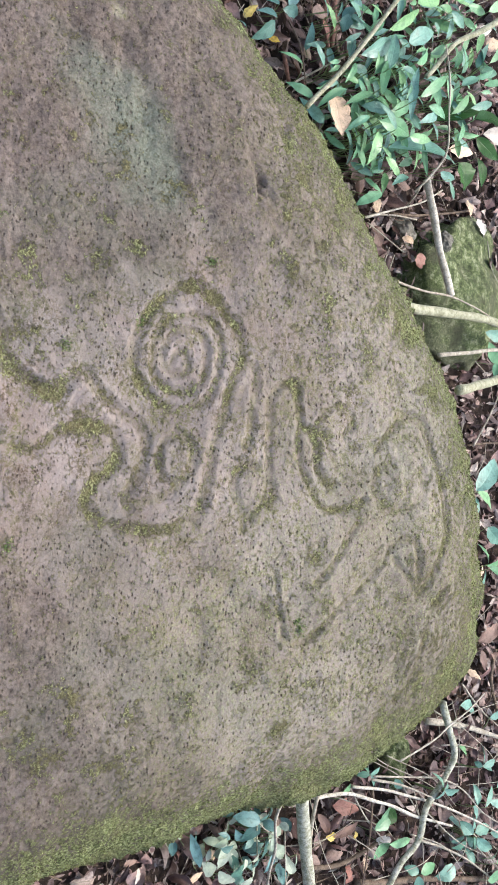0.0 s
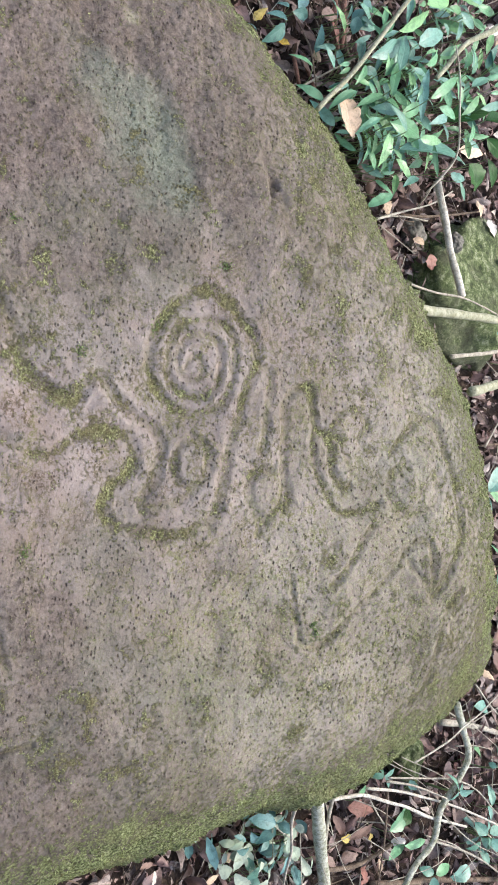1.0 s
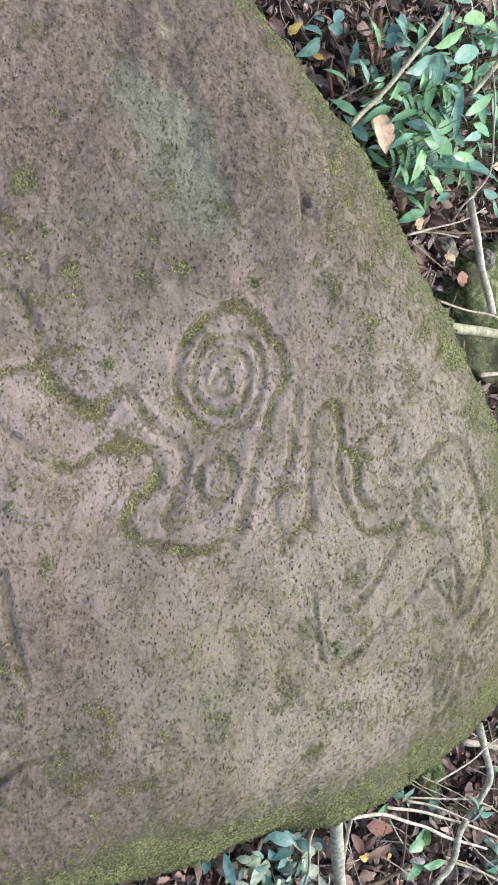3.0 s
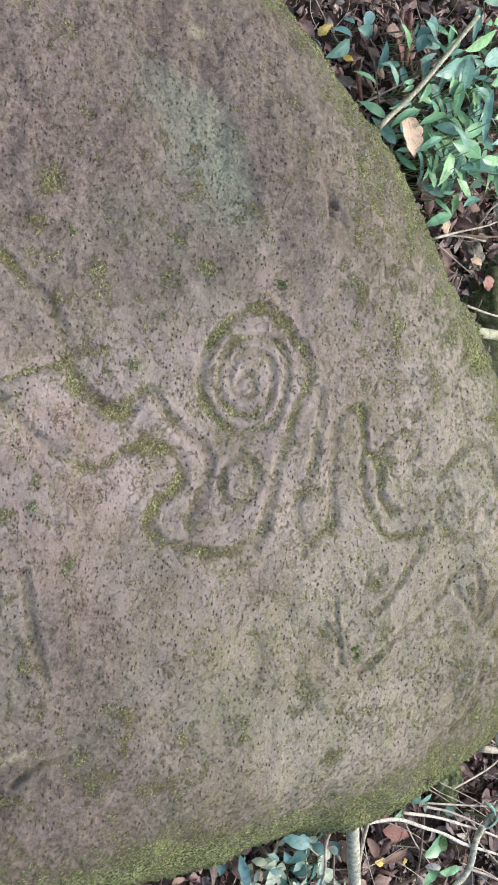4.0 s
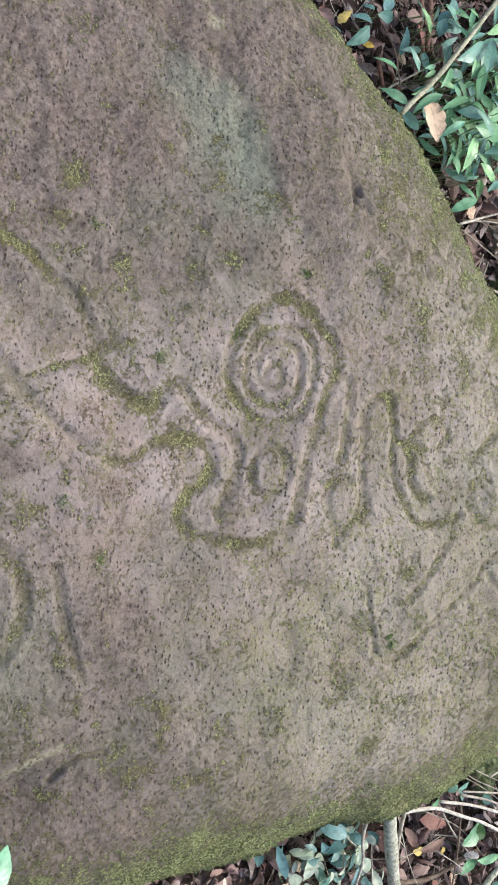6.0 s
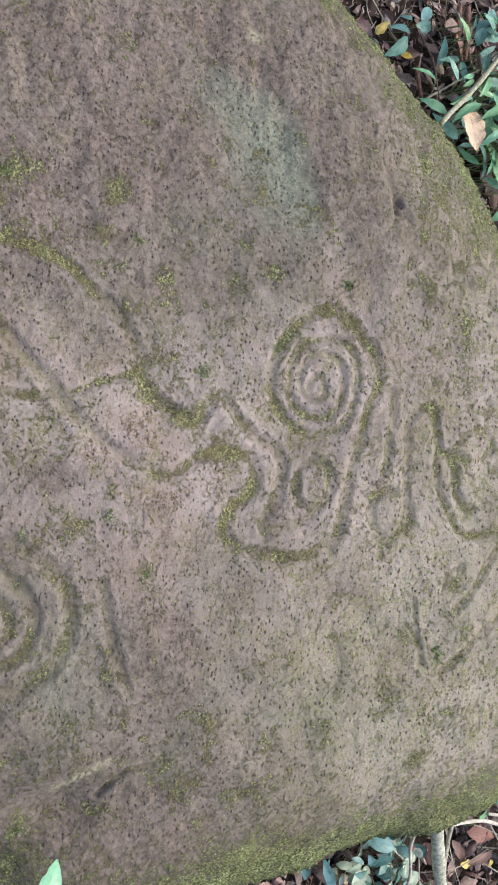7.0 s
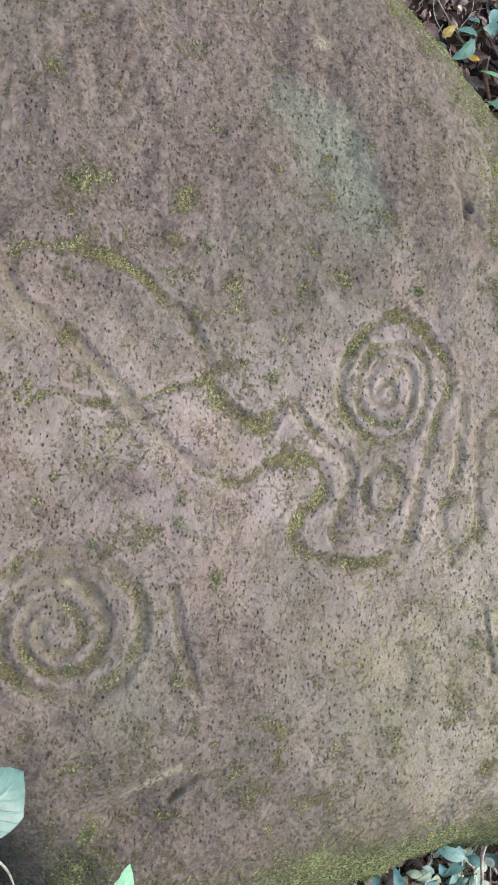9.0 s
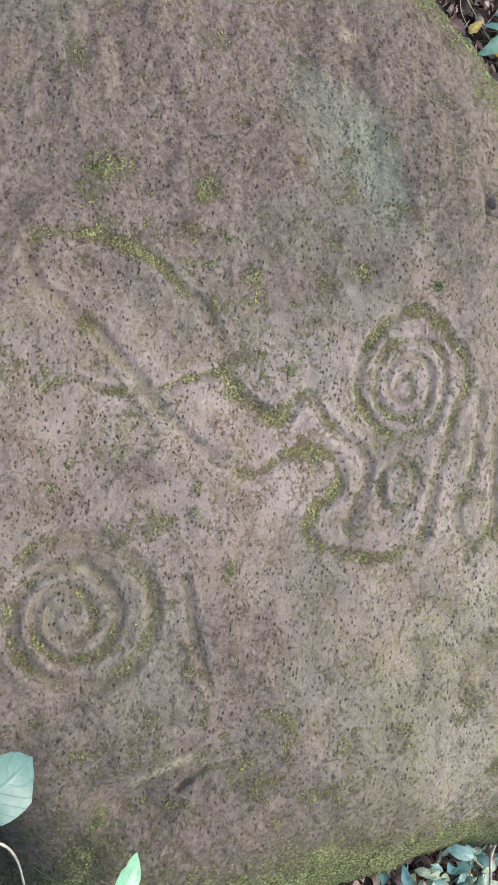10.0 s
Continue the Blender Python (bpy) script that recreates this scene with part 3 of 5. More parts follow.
def build_boulder():
    xs, ys = np.arange(-1.06, 0.98, STEP), np.arange(-1.05, 0.84, STEP)
    gx, gy = np.meshgrid(xs, ys, indexing="ij")
    z, moss, films = boulder_surface(gx, gy)
    z = np.maximum(z, -0.06)
    n, m = gx.shape
    ids = np.arange(n * m).reshape(n, m)
    quads = np.stack([ids[:-1, :-1], ids[1:, :-1], ids[1:, 1:], ids[:-1, 1:]], -1).reshape(-1, 4)
    zq = z.ravel()[quads]
    quads = quads[zq.max(1) > -0.05]
    used = np.unique(quads)
    back = np.full(n * m, -1)
    back[used] = np.arange(len(used))
    quads = back[quads]
    co = np.stack([gx.ravel(), gy.ravel(), z.ravel()], 1)[used]
    me = bpy.data.meshes.new("carved_boulder")
    me.vertices.add(len(co))
    me.vertices.foreach_set("co", co.ravel())
    me.loops.add(quads.size)
    me.loops.foreach_set("vertex_index", quads.ravel().astype(np.int32))
    me.polygons.add(len(quads))
    me.polygons.foreach_set("loop_start", np.arange(0, quads.size, 4, dtype=np.int32))
    me.polygons.foreach_set("use_smooth", np.ones(len(quads), bool))
    for key, values in (("moss", moss), *films.items()):
        a = me.attributes.new(key, "FLOAT", "POINT")
        a.data.foreach_set("value", values.ravel()[used].astype(np.float32))
    me.materials.append(ROCK)
    me.update(calc_edges=True)
    return tagged(new("carved_boulder", me), "mauve-grey mossy boulder carved with spirals and looping grooves", "boulder")


boulder = build_boulder()


# ---- the ground ----
def ground_height(x, y):
    far = np.clip((np.hypot(x, y) - 3) / 10, 0, 1)
    return 0.018 * fractal(x, y, 3.1, 101, 3) + 0.006 * fractal(x, y, 17, 111, 3) + far * 0.5 * fractal(x, y, 0.05, 121, 2)


def build_ground():
    near = np.arange(-1.6, 1.9, 0.02)
    far = np.array([2.2, 2.8, 4, 6, 9, 14, 22, 40, 80, 200, 600, 2000])
    axis = np.concatenate([-far[::-1], near, far])
    gx, gy = np.meshgrid(axis, axis, indexing="ij")
    z = ground_height(gx, gy)
    n, m = gx.shape
    ids = np.arange(n * m).reshape(n, m)
    quads = np.stack([ids[:-1, :-1], ids[1:, :-1], ids[1:, 1:], ids[:-1, 1:]], -1).reshape(-1, 4)
    ob = mesh_object("ground", np.stack([gx, gy, z], -1).reshape(-1, 3).tolist(), quads.tolist(), SOIL)
    return tagged(ob, "dark damp forest soil under leaf litter", "ground", kind="structure")


build_ground()


# ---- builders of the things on the ground ----
def tube(points, r0, r1, sides=8, wobble=0.0, seed=0):
    """Vertices and faces of a bent tapering rod with closed ends."""
    p = spline(points, 0.012)
    n = len(p)
    verts, faces, up = [], [], Vector((0.21, 0.13, 1)).normalized()
    for i in range(n):
        d = Vector(p[min(i + 1, n - 1)] - p[max(i - 1, 0)]).normalized()
        a = d.cross(up)
        a = a.normalized() if a.length > 1e-4 else Vector((1, 0, 0))
        b = d.cross(a)
        q = Vector((i * 0.11, seed * 1.7, 0.3))
        r = (r0 + (r1 - r0) * i / (n - 1)) * (1 + 2.2 * wobble * noise.noise(q * 2.3))
        c = Vector(p[i]) + (a * noise.noise(q) + b * noise.noise(q + Vector((0, 0, 7)))) * wobble * 14 * min(r, 0.004)
        for k in range(sides):
            t = 2 * math.pi * k / sides
            w = 1 + wobble * noise.noise(Vector((i * 0.3, k * 1.9, seed)))
            verts.append(tuple(c + (a * math.cos(t) + b * math.sin(t)) * r * w))
    for i in range(n - 1):
        for k in range(sides):
            q = (k + 1) % sides
            faces.append((i * sides + k, i * sides + q, (i + 1) * sides + q, (i + 1) * sides + k))
    faces.append(tuple(range(sides))[::-1])
    faces.append(tuple(range((n - 1) * sides, n * sides)))
    return verts, faces


def blade(base, tip, width, droop=0.18, fold=0.22, seed=0, rows=9, bluntness=0.75, curl=0.0, rag=0.0, tilt=0.75):
    """A leaf blade with a folded midrib: vertices, faces and leaf coordinates."""
    rng = random.Random(seed)
    base, tip = Vector(base), Vector(tip)
    way = tip - base
    length = way.length
    way.normalize()
    side = way.cross(Vector((0, 0, 1)))
    side = side.normalized() if side.length > 1e-4 else Vector((1, 0, 0))
    lean = rng.uniform(-tilt, tilt)
    up = side.cross(way).normalized()
    side, up = side * math.cos(lean) + up * math.sin(lean), up * math.cos(lean) - side * math.sin(lean)
    bend = rng.uniform(-0.12, 0.12)
    verts, uvs, faces = [], [], []
    for i in range(rows):
        s = i / (rows - 1)
        w = width * 0.5 * math.sin(math.pi * s ** bluntness) ** 0.85 if 0 < i < rows - 1 else 0.0006
        w *= 1 + 0.05 * math.sin(s * 19 + seed)
        mid = base + way * (length * s) + up * (droop * length * (s * (1 - s) * 2)) + side * (bend * length * s * (1 - s) * 2)
        for u in (-1, -0.55, 0, 0.55, 1):
            lift = fold * abs(u) * w - curl * w * u * u * math.sin(s * 3 + seed) + 0.05 * w * math.sin(9 * s + 3 * u + seed)
            jag = 1 + rag * rng.uniform(-1, 1) if abs(u) == 1 else 1
            verts.append(tuple(mid + side * (w * u * jag) + up * (lift + rag * 0.6 * width * rng.uniform(-1, 1) * abs(u))))
            uvs.append((u, s))
    for i in range(rows - 1):
        for k in range(4):
            a = i * 5 + k
            faces.append((a, a + 1, a + 6, a + 5))
    return verts, faces, uvs


COUNT = [0]


def ticket():
    COUNT[0] += 1
    return COUNT[0]


def plant(name, label, root, leaves):
    """A herb: an Empty at its foot, a stem to every leaf and the leaves."""
    foot = new(name)
    foot.location = (root[0], root[1], 0)
    tagged(foot, label, "plant")
    base = Vector((root[0], root[1], 0.0))
    leaves = [(Vector(b), Vector(t), w, material) for b, t, w, material in leaves]
    if name == "broadleaf_herb" and "dark" not in label:
        rng = random.Random(len(leaves) + int(root[0] * 1000))
        for b, t, w, material in leaves[:]:
            for _ in range(4):
                shift = Vector((rng.uniform(-0.08, 0.08), rng.uniform(-0.08, 0.08), -rng.uniform(0.02, 0.10)))
                a = rng.uniform(0, 2 * math.pi)
                way = Vector((math.cos(a), math.sin(a), rng.uniform(-0.4, 0.3))) * rng.uniform(0.035, 0.075)
                start = b + shift
                start.z = max(start.z, 0.05)
                leaves.append((start, start + way, way.length * rng.uniform(0.20, 0.34), rng.choice((GREEN, GREEN, BLUE_GREEN))))
    if "foot" in label or "grey-green" in label:
        rng = random.Random(len(label))
        for b, t, w, material in leaves[:]:
            for _ in range(3):
                a = rng.uniform(0, 2 * math.pi)
                start = Vector((b.x + rng.uniform(-0.045, 0.06), b.y + rng.uniform(-0.05, 0.05), max(0.04, b.z - rng.uniform(0.02, 0.07))))
                way = Vector((math.cos(a), math.sin(a), rng.uniform(-0.3, 0.3))) * rng.uniform(0.025, 0.05)
                leaves.append((start, start + way, way.length * rng.uniform(0.4, 0.6), material))
    for b, t, w, material in leaves:
        k = ticket()
        verts, faces, uvs = blade(b - base, t - base, w, seed=k, rag=0.06, rows=11, tilt=0.12 if name == "broadleaf_plant" else 0.75, bluntness=1.15 if name == "broadleaf_plant" else 0.66 + 0.36 * ((k * 7) % 5) / 5, fold=0.14 + 0.2 * ((k * 3) % 4) / 4)
        mesh_object("leaf", verts, faces, material, foot, uvs=uvs)
        low = Vector(((b.x - base.x) * 0.82, (b.y - base.y) * 0.82, -0.01))
        mid = low.lerp(b - base, 0.55) + Vector((0.008, 0.006, b.z * 0.06))
        sv, sf = tube([tuple(low), tuple(mid), tuple(b - base)], 0.0013, 0.0008, 5)
        mesh_object("stem", sv, sf, STEM, foot)
    return foot


def stick(name, label, points, radius, material, taper=0.6):
    k = ticket()
    verts, faces = tube(points, radius, radius * taper, 10 if radius > 0.004 else 6, 0.05 if "straight" in label else 0.09, k)
    ob = mesh_object(name, verts, faces, material)
    return tagged(ob, label, "twig" if name == "twig" else "stick")


def fallen_leaf(label, at, length, width, yaw, material):
    k = int(abs(at[0]) * 1000) * 7 + int(abs(at[1]) * 1000)
    rng = random.Random(k)
    a = radians(yaw)
    tip = (length * math.cos(a), length * math.sin(a), rng.uniform(-0.012, 0.012))
    verts, faces, uvs = blade((0, 0, 0), tip, width, 0.15, rng.uniform(-0.3, 0.5), k, 12, 0.8, rng.uniform(-0.5, 0.8), 0.16, 0.3)
    ob = mesh_object("fallen_leaf", verts, faces, material, uvs=uvs)
    ob.location = at
    return tagged(ob, label + " lying on the forest floor" if "on" not in label.split() else label, "leaf", group="fallen leaves")


def stone(name, label, at, size, material, seed, turn=0):
    bm = bmesh.new()
    bmesh.ops.create_icosphere(bm, subdivisions=5, radius=1)
    for v in bm.verts:
        c = v.co.copy()
        k = 1 + 0.30 * noise.noise(c * 1.6 + Vector((seed, 0, 0))) + 0.10 * noise.noise(c * 4 + Vector((seed, 3, 0))) + 0.015 * noise.noise(c * 13)
        v.co = Vector((c.x * size[0], c.y * size[1], c.z * size[2])) * k
    for f in bm.faces:
        f.smooth = True
    me = bpy.data.meshes.new(name)
    bm.to_mesh(me)
    bm.free()
    me.materials.append(material)
    ob = new(name, me)
    ob.matrix_world = pose(*at, 0, 0, turn)
    return tagged(ob, label, "stone")


def joined(name, pieces, material, label, category, parent=None):
    """Many small pieces as one mesh of kind stuff."""
    verts, faces, uvs = [], [], []
    for v, f, u in pieces:
        o = len(verts)
        verts += v
        uvs += u
        faces += [tuple(i + o for i in q) for q in f]
    ob = mesh_object(name, verts, faces, material, parent, uvs=uvs)
    return tagged(ob, label, category, kind="stuff")


def outside(x, y, margin=0.0):
    return inside_distance(np.atleast_1d(x), np.atleast_1d(y)) < -margin


# ---- leaf litter and twigs that cover the soil ----
def scatter(n, seed, x0=-1.25, x1=1.45, y0=-0.75, y1=1.55, margin=-0.06):
    rng = np.random.RandomState(seed)
    x, y = rng.uniform(x0, x1, n), rng.uniform(y0, y1, n)
    keep = outside(x, y, margin) & ((y > 0.25) | (x > 0.62) | (x < -0.75))
    return x[keep], y[keep], ground_height(x[keep], y[keep])


def build_litter():
    pieces = []
    rng = random.Random(5)
    for x, y, z in zip(*scatter(36000, 3)):
        k = rng.randrange(10 ** 6)
        ln = rng.choice((0.006, 0.008, 0.011, 0.014, 0.018, 0.024, 0.031, 0.044)) * rng.uniform(0.8, 1.25)
        a = rng.uniform(0, 2 * math.pi)
        tilt = rng.uniform(-0.8, 0.8) * ln
        h = z + rng.uniform(0.003, 0.030)
        pieces.append(blade((x, y, h), (x + ln * math.cos(a), y + ln * math.sin(a), max(z + 0.002, h + tilt)), ln * rng.uniform(0.18, 0.70),
                            rng.uniform(-0.2, 0.35), rng.uniform(-0.8, 0.9), k, 6, rng.uniform(0.45, 1.0), rng.uniform(-0.9, 1.1), rng.uniform(0.1, 0.45)))
    ring = np.random.RandomState(33)
    r, t = 1.2 + np.abs(ring.normal(0, 1.1, 9000)), ring.uniform(0, 2 * math.pi, 9000)
    rx, ry = r * np.cos(t), r * np.sin(t) + 0.2
    inner = (rx > -1.25) & (rx < 1.45) & (ry > -0.75) & (ry < 1.55) & ((ry > 0.25) | (rx > 0.62) | (rx < -0.75))
    keep = outside(rx, ry, -0.02) & ~inner
    for x, y, z in zip(rx[keep], ry[keep], ground_height(rx[keep], ry[keep]) + 0.01):
        ln, a, k = rng.uniform(0.02, 0.07), rng.uniform(0, 2 * math.pi), rng.randrange(10 ** 6)
        pieces.append(blade((x, y, z), (x + ln * math.cos(a), y + ln * math.sin(a), z + rng.uniform(-0.005, 0.02)), ln * rng.uniform(0.25, 0.6),
                            0.15, rng.uniform(-0.5, 0.6), k, 4, 0.8, 0.3, 0.25))
    joined("leaf_litter", pieces, LITTER, "layer of dead brown and reddish leaves on the soil", "leaf litter")


def build_debris():
    rng = random.Random(8)
    for name, material, n, seed, label in (("twig_litter", BROWN_STICK, 800, 13, "thin dry brown twigs strewn over the litter"),
                                           ("pale_twig_litter", PALE_STICK, 520, 17, "thin bleached twigs and straws strewn over the litter")):
        pieces = []
        for x, y, z in zip(*scatter(n, seed)):
            ln, a = rng.uniform(0.03, 0.16), rng.uniform(0, 2 * math.pi)
            dx, dy = math.cos(a) * ln / 2, math.sin(a) * ln / 2
            h, e = z + rng.uniform(0.015, 0.05), rng.uniform(-0.02, 0.03)
            v, f = tube([(x - dx, y - dy, h), (x + rng.uniform(-0.01, 0.01), y + rng.uniform(-0.01, 0.01), h + 0.004), (x + dx, y + dy, h + e)],
                        rng.uniform(0.0007, 0.002), 0.0006, 4)
            pieces.append((v, f, [(0, 0)] * len(v)))
        if material is PALE_STICK:
            for x, y, z in zip(*scatter(90, 19, 0.72, 1.35, 0.45, 1.45)):
                ln, a, h = rng.uniform(0.10, 0.30), rng.gauss(0.9, 0.7), z + rng.uniform(0.03, 0.13)
                dx, dy = math.cos(a) * ln / 2, math.sin(a) * ln / 2
                v, f = tube([(x - dx, y - dy, h), (x + rng.uniform(-0.02, 0.02), y + rng.uniform(-0.02, 0.02), h + 0.01), (x + dx, y + dy, h + rng.uniform(-0.03, 0.02))],
                            rng.uniform(0.0009, 0.0022), 0.0008, 5)
                pieces.append((v, f, [(0, 0)] * len(v)))
        joined(name, pieces, material, label, "twigs")


build_litter()
build_debris()


# ---- moss on the boulder ----
def moss_blades(rng, x, y, z, size, rise=0.42):
    n = len(x)
    a, b = rng.uniform(0, 2 * math.pi, n), rng.uniform(0, 2 * math.pi, n)
    dx, dy = np.cos(a) * size * 0.35, np.sin(a) * size * 0.35
    lx, ly = np.cos(b) * size * 0.7, np.sin(b) * size * 0.7
    root = z - 0.0006
    v = np.stack([x - dx, y - dy, root, x + dx, y + dy, root, x + lx + dx * 0.3, y + ly + dy * 0.3, z + size * rise, x + lx - dx * 0.6, y + ly - dy * 0.6, z + size * rise * 0.7], 1).reshape(-1, 3)
    return v.tolist(), np.arange(4 * n).reshape(-1, 4).tolist(), np.full((4 * n, 2), 0.5)


SPROUTS = [(0.415, 0.198), (0.430, 0.204), (-0.161, 0.036), (-0.059, -0.084), (0.222, -0.482), (0.396, -0.514), (0.279, -0.300), (0.643, -0.458), (-0.210, -0.301), (-0.299, -0.495), (0.195, -0.361), (-0.017, -0.207)]


def build_moss():
    rng = np.random.RandomState(21)
    x, y = rng.uniform(-0.75, 0.9, 240000), rng.uniform(-0.75, 0.75, 240000)
    z, moss, films = boulder_surface(x, y)
    patchy = moss + 0.30 * fractal(x, y, 26, 301, 3) + 0.15 * lattice(x, y, 110, 305)
    keep = (patchy > 0.36 + 0.45 * rng.rand(len(x))) & (z > 0.0)
    lush = films["lush"] > 0.25 + 0.4 * rng.rand(len(x))
    for name, sel, material, label in (("moss", keep & ~lush, MOSS, "short olive-brown moss in the carved grooves"),
                                       ("rim_moss", keep & lush, RIM_MOSS, "fresh green moss cushions along the rim")):
        size = rng.uniform(0.0016, 0.0042, sel.sum())
        v, f, uv = moss_blades(rng, x[sel], y[sel], z[sel], size)
        tagged(mesh_object(name, v, f, material, boulder, smooth=False, uvs=uv), label, kind="stuff")
    px = np.concatenate([rng.normal(cx, 0.0055, 70) for cx, cy in SPROUTS])
    py = np.concatenate([rng.normal(cy, 0.0055, 70) for cx, cy in SPROUTS])
    pz, _, _ = boulder_surface(px, py)
    v, f, uv = moss_blades(rng, px, py, pz, rng.uniform(0.0014, 0.0042, len(px)), 0.9)
    tagged(mesh_object("sprout_moss", v, f, SPROUT, boulder, smooth=False, uvs=uv), "small bright green moss sprouts on the face", kind="stuff")


build_moss()

# ---- stones ----
def stone_material():
    m = Mat("mossy_stone", 0.9)
    c = m.ramp(m.noise(46, 7, 0.85), (0.40, (0.050, 0.070, 0.027)), (0.47, (0.110, 0.150, 0.056)), (0.53, (0.19, 0.24, 0.095)), (0.60, (0.44, 0.48, 0.30)))
    c = m.mix(m.ramp(m.noise(9, 4, 0.7), (0.45, 0.0), (0.6, 0.6)), c, (0.13, 0.125, 0.085))
    c = m.mix(m.ramp(m.noise(170, 4, 0.8), (0.52, 0.0), (0.60, 0.5)), c, (0.035, 0.04, 0.018))
    return m.done(c, m.bump(m.noise(140, 5, 0.8), 0.9, 0.008))


MOSSY = stone_material()
GREY_STONE = bark_material("grey_stone", (0.14, 0.13, 0.11), (0.28, 0.27, 0.23), 0.9)
stone("mossy_stone", "low dark-green mossy stone half buried in litter", (-0.27, 1.13, 0.0), (0.20, 0.16, 0.085), MOSSY, 3, 8)
stone("pebble", "small dark grey pebble on the mossy stone", (-0.377, 1.045, 0.075), (0.022, 0.018, 0.016), GREY_STONE, 5)
stone("field_stone", "grey-green rounded stone beside the boulder", (0.835, 0.905, 0.02), (0.075, 0.040, 0.055), MOSSY, 9)
stone("field_stone", "small brown-grey stone beside the boulder", (-0.40, 0.965, 0.01), (0.035, 0.03, 0.03), GREY_STONE, 12)

# ---- plants, sticks and single leaves ----
plant("broadleaf_herb", "bushy green herb with pointed lance-shaped leaves", (-0.670, 0.893), [
    ((-0.631, 0.62, 0.2), (-0.582, 0.55, 0.185), 0.019, GREEN),
    ((-0.597, 0.615, 0.2), (-0.644, 0.706, 0.185), 0.021, GREEN),
    ((-0.586, 0.684, 0.2), (-0.545, 0.625, 0.185), 0.016, GREEN),
    ((-0.573, 0.693, 0.22), (-0.56, 0.795, 0.205), 0.037, GREEN),
    ((-0.558, 0.712, 0.2), (-0.484, 0.689, 0.185), 0.031, GREEN),
    ((-0.558, 0.699, 0.15), (-0.503, 0.689, 0.135), 0.019, GREEN),
    ((-0.623, 0.78, 0.16), (-0.625, 0.71, 0.145), 0.031, BLUE_GREEN),
    ((-0.637, 0.8, 0.14), (-0.661, 0.745, 0.125), 0.018, GREEN),
    ((-0.58, 0.804, 0.16), (-0.538, 0.817, 0.145), 0.018, GREEN),
    ((-0.512, 0.749, 0.18), (-0.464, 0.806, 0.165), 0.023, GREEN),
    ((-0.532, 0.755, 0.14), (-0.492, 0.755, 0.125), 0.012, GREEN),
    ((-0.687, 0.771, 0.13), (-0.633, 0.772, 0.115), 0.018, BLUE_GREEN)])
plant("broadleaf_herb", "bushy green herb with pointed lance-shaped leaves", (-0.709, 1.000), [
    ((-0.597, 0.742, 0.2), (-0.645, 0.818, 0.185), 0.027, GREEN),
    ((-0.581, 0.767, 0.24), (-0.707, 0.806, 0.225), 0.021, BLUE_GREEN),
    ((-0.611, 0.735, 0.3), (-0.679, 0.833, 0.285), 0.022, GREEN),
    ((-0.674, 0.836, 0.28), (-0.618, 0.86, 0.265), 0.018, GREEN),
    ((-0.631, 0.842, 0.22), (-0.616, 0.907, 0.205), 0.023, GREEN),
    ((-0.622, 0.821, 0.18), (-0.596, 0.871, 0.165), 0.018, BLUE_GREEN),
    ((-0.551, 0.824, 0.22), (-0.481, 0.851, 0.205), 0.012, GREEN),
    ((-0.552, 0.824, 0.2), (-0.49, 0.828, 0.185), 0.014, GREEN),
    ((-0.668, 0.804, 0.18), (-0.723, 0.807, 0.165), 0.017, GREEN),
    ((-0.658, 0.807, 0.15), (-0.692, 0.871, 0.135), 0.020, BLUE_GREEN),
    ((-0.605, 0.869, 0.15), (-0.629, 0.843, 0.135), 0.019, GREEN)])
plant("broadleaf_herb", "bushy green herb with pointed lance-shaped leaves", (-0.802, 0.916), [
    ((-0.689, 0.723, 0.22), (-0.776, 0.756, 0.205), 0.024, BLUE_GREEN),
    ((-0.711, 0.66, 0.2), (-0.765, 0.76, 0.185), 0.038, BLUE_GREEN),
    ((-0.687, 0.718, 0.18), (-0.755, 0.793, 0.165), 0.020, GREEN),
    ((-0.638, 0.722, 0.2), (-0.728, 0.76, 0.185), 0.022, GREEN),
    ((-0.748, 0.761, 0.24), (-0.794, 0.852, 0.225), 0.038, BLUE_GREEN),
    ((-0.718, 0.804, 0.22), (-0.767, 0.853, 0.205), 0.029, GREEN),
    ((-0.756, 0.867, 0.2), (-0.788, 0.927, 0.185), 0.019, GREEN),
    ((-0.754, 0.685, 0.26), (-0.825, 0.787, 0.245), 0.031, GREEN),
    ((-0.816, 0.671, 0.22), (-0.791, 0.724, 0.205), 0.023, GREEN),
    ((-0.673, 0.722, 0.15), (-0.699, 0.774, 0.135), 0.015, GREEN),
    ((-0.69, 0.697, 0.16), (-0.649, 0.735, 0.145), 0.015, GREEN)])
plant("woodland_seedling", "seedling with lobed glossy blue-green leaves", (-0.843, 0.794), [
    ((-0.842, 0.661, 0.16), (-0.798, 0.711, 0.145), 0.031, BLUE_GREEN),
    ((-0.796, 0.65, 0.14), (-0.812, 0.746, 0.125), 0.026, BLUE_GREEN),
    ((-0.772, 0.676, 0.15), (-0.727, 0.686, 0.135), 0.023, BLUE_GREEN),
    ((-0.727, 0.7, 0.06), (-0.784, 0.7, 0.045), 0.017, BLUE_GREEN),
    ((-0.719, 0.713, 0.12), (-0.702, 0.764, 0.105), 0.025, BLUE_GREEN),
    ((-0.833, 0.69, 0.15), (-0.807, 0.662, 0.135), 0.023, BLUE_GREEN)])
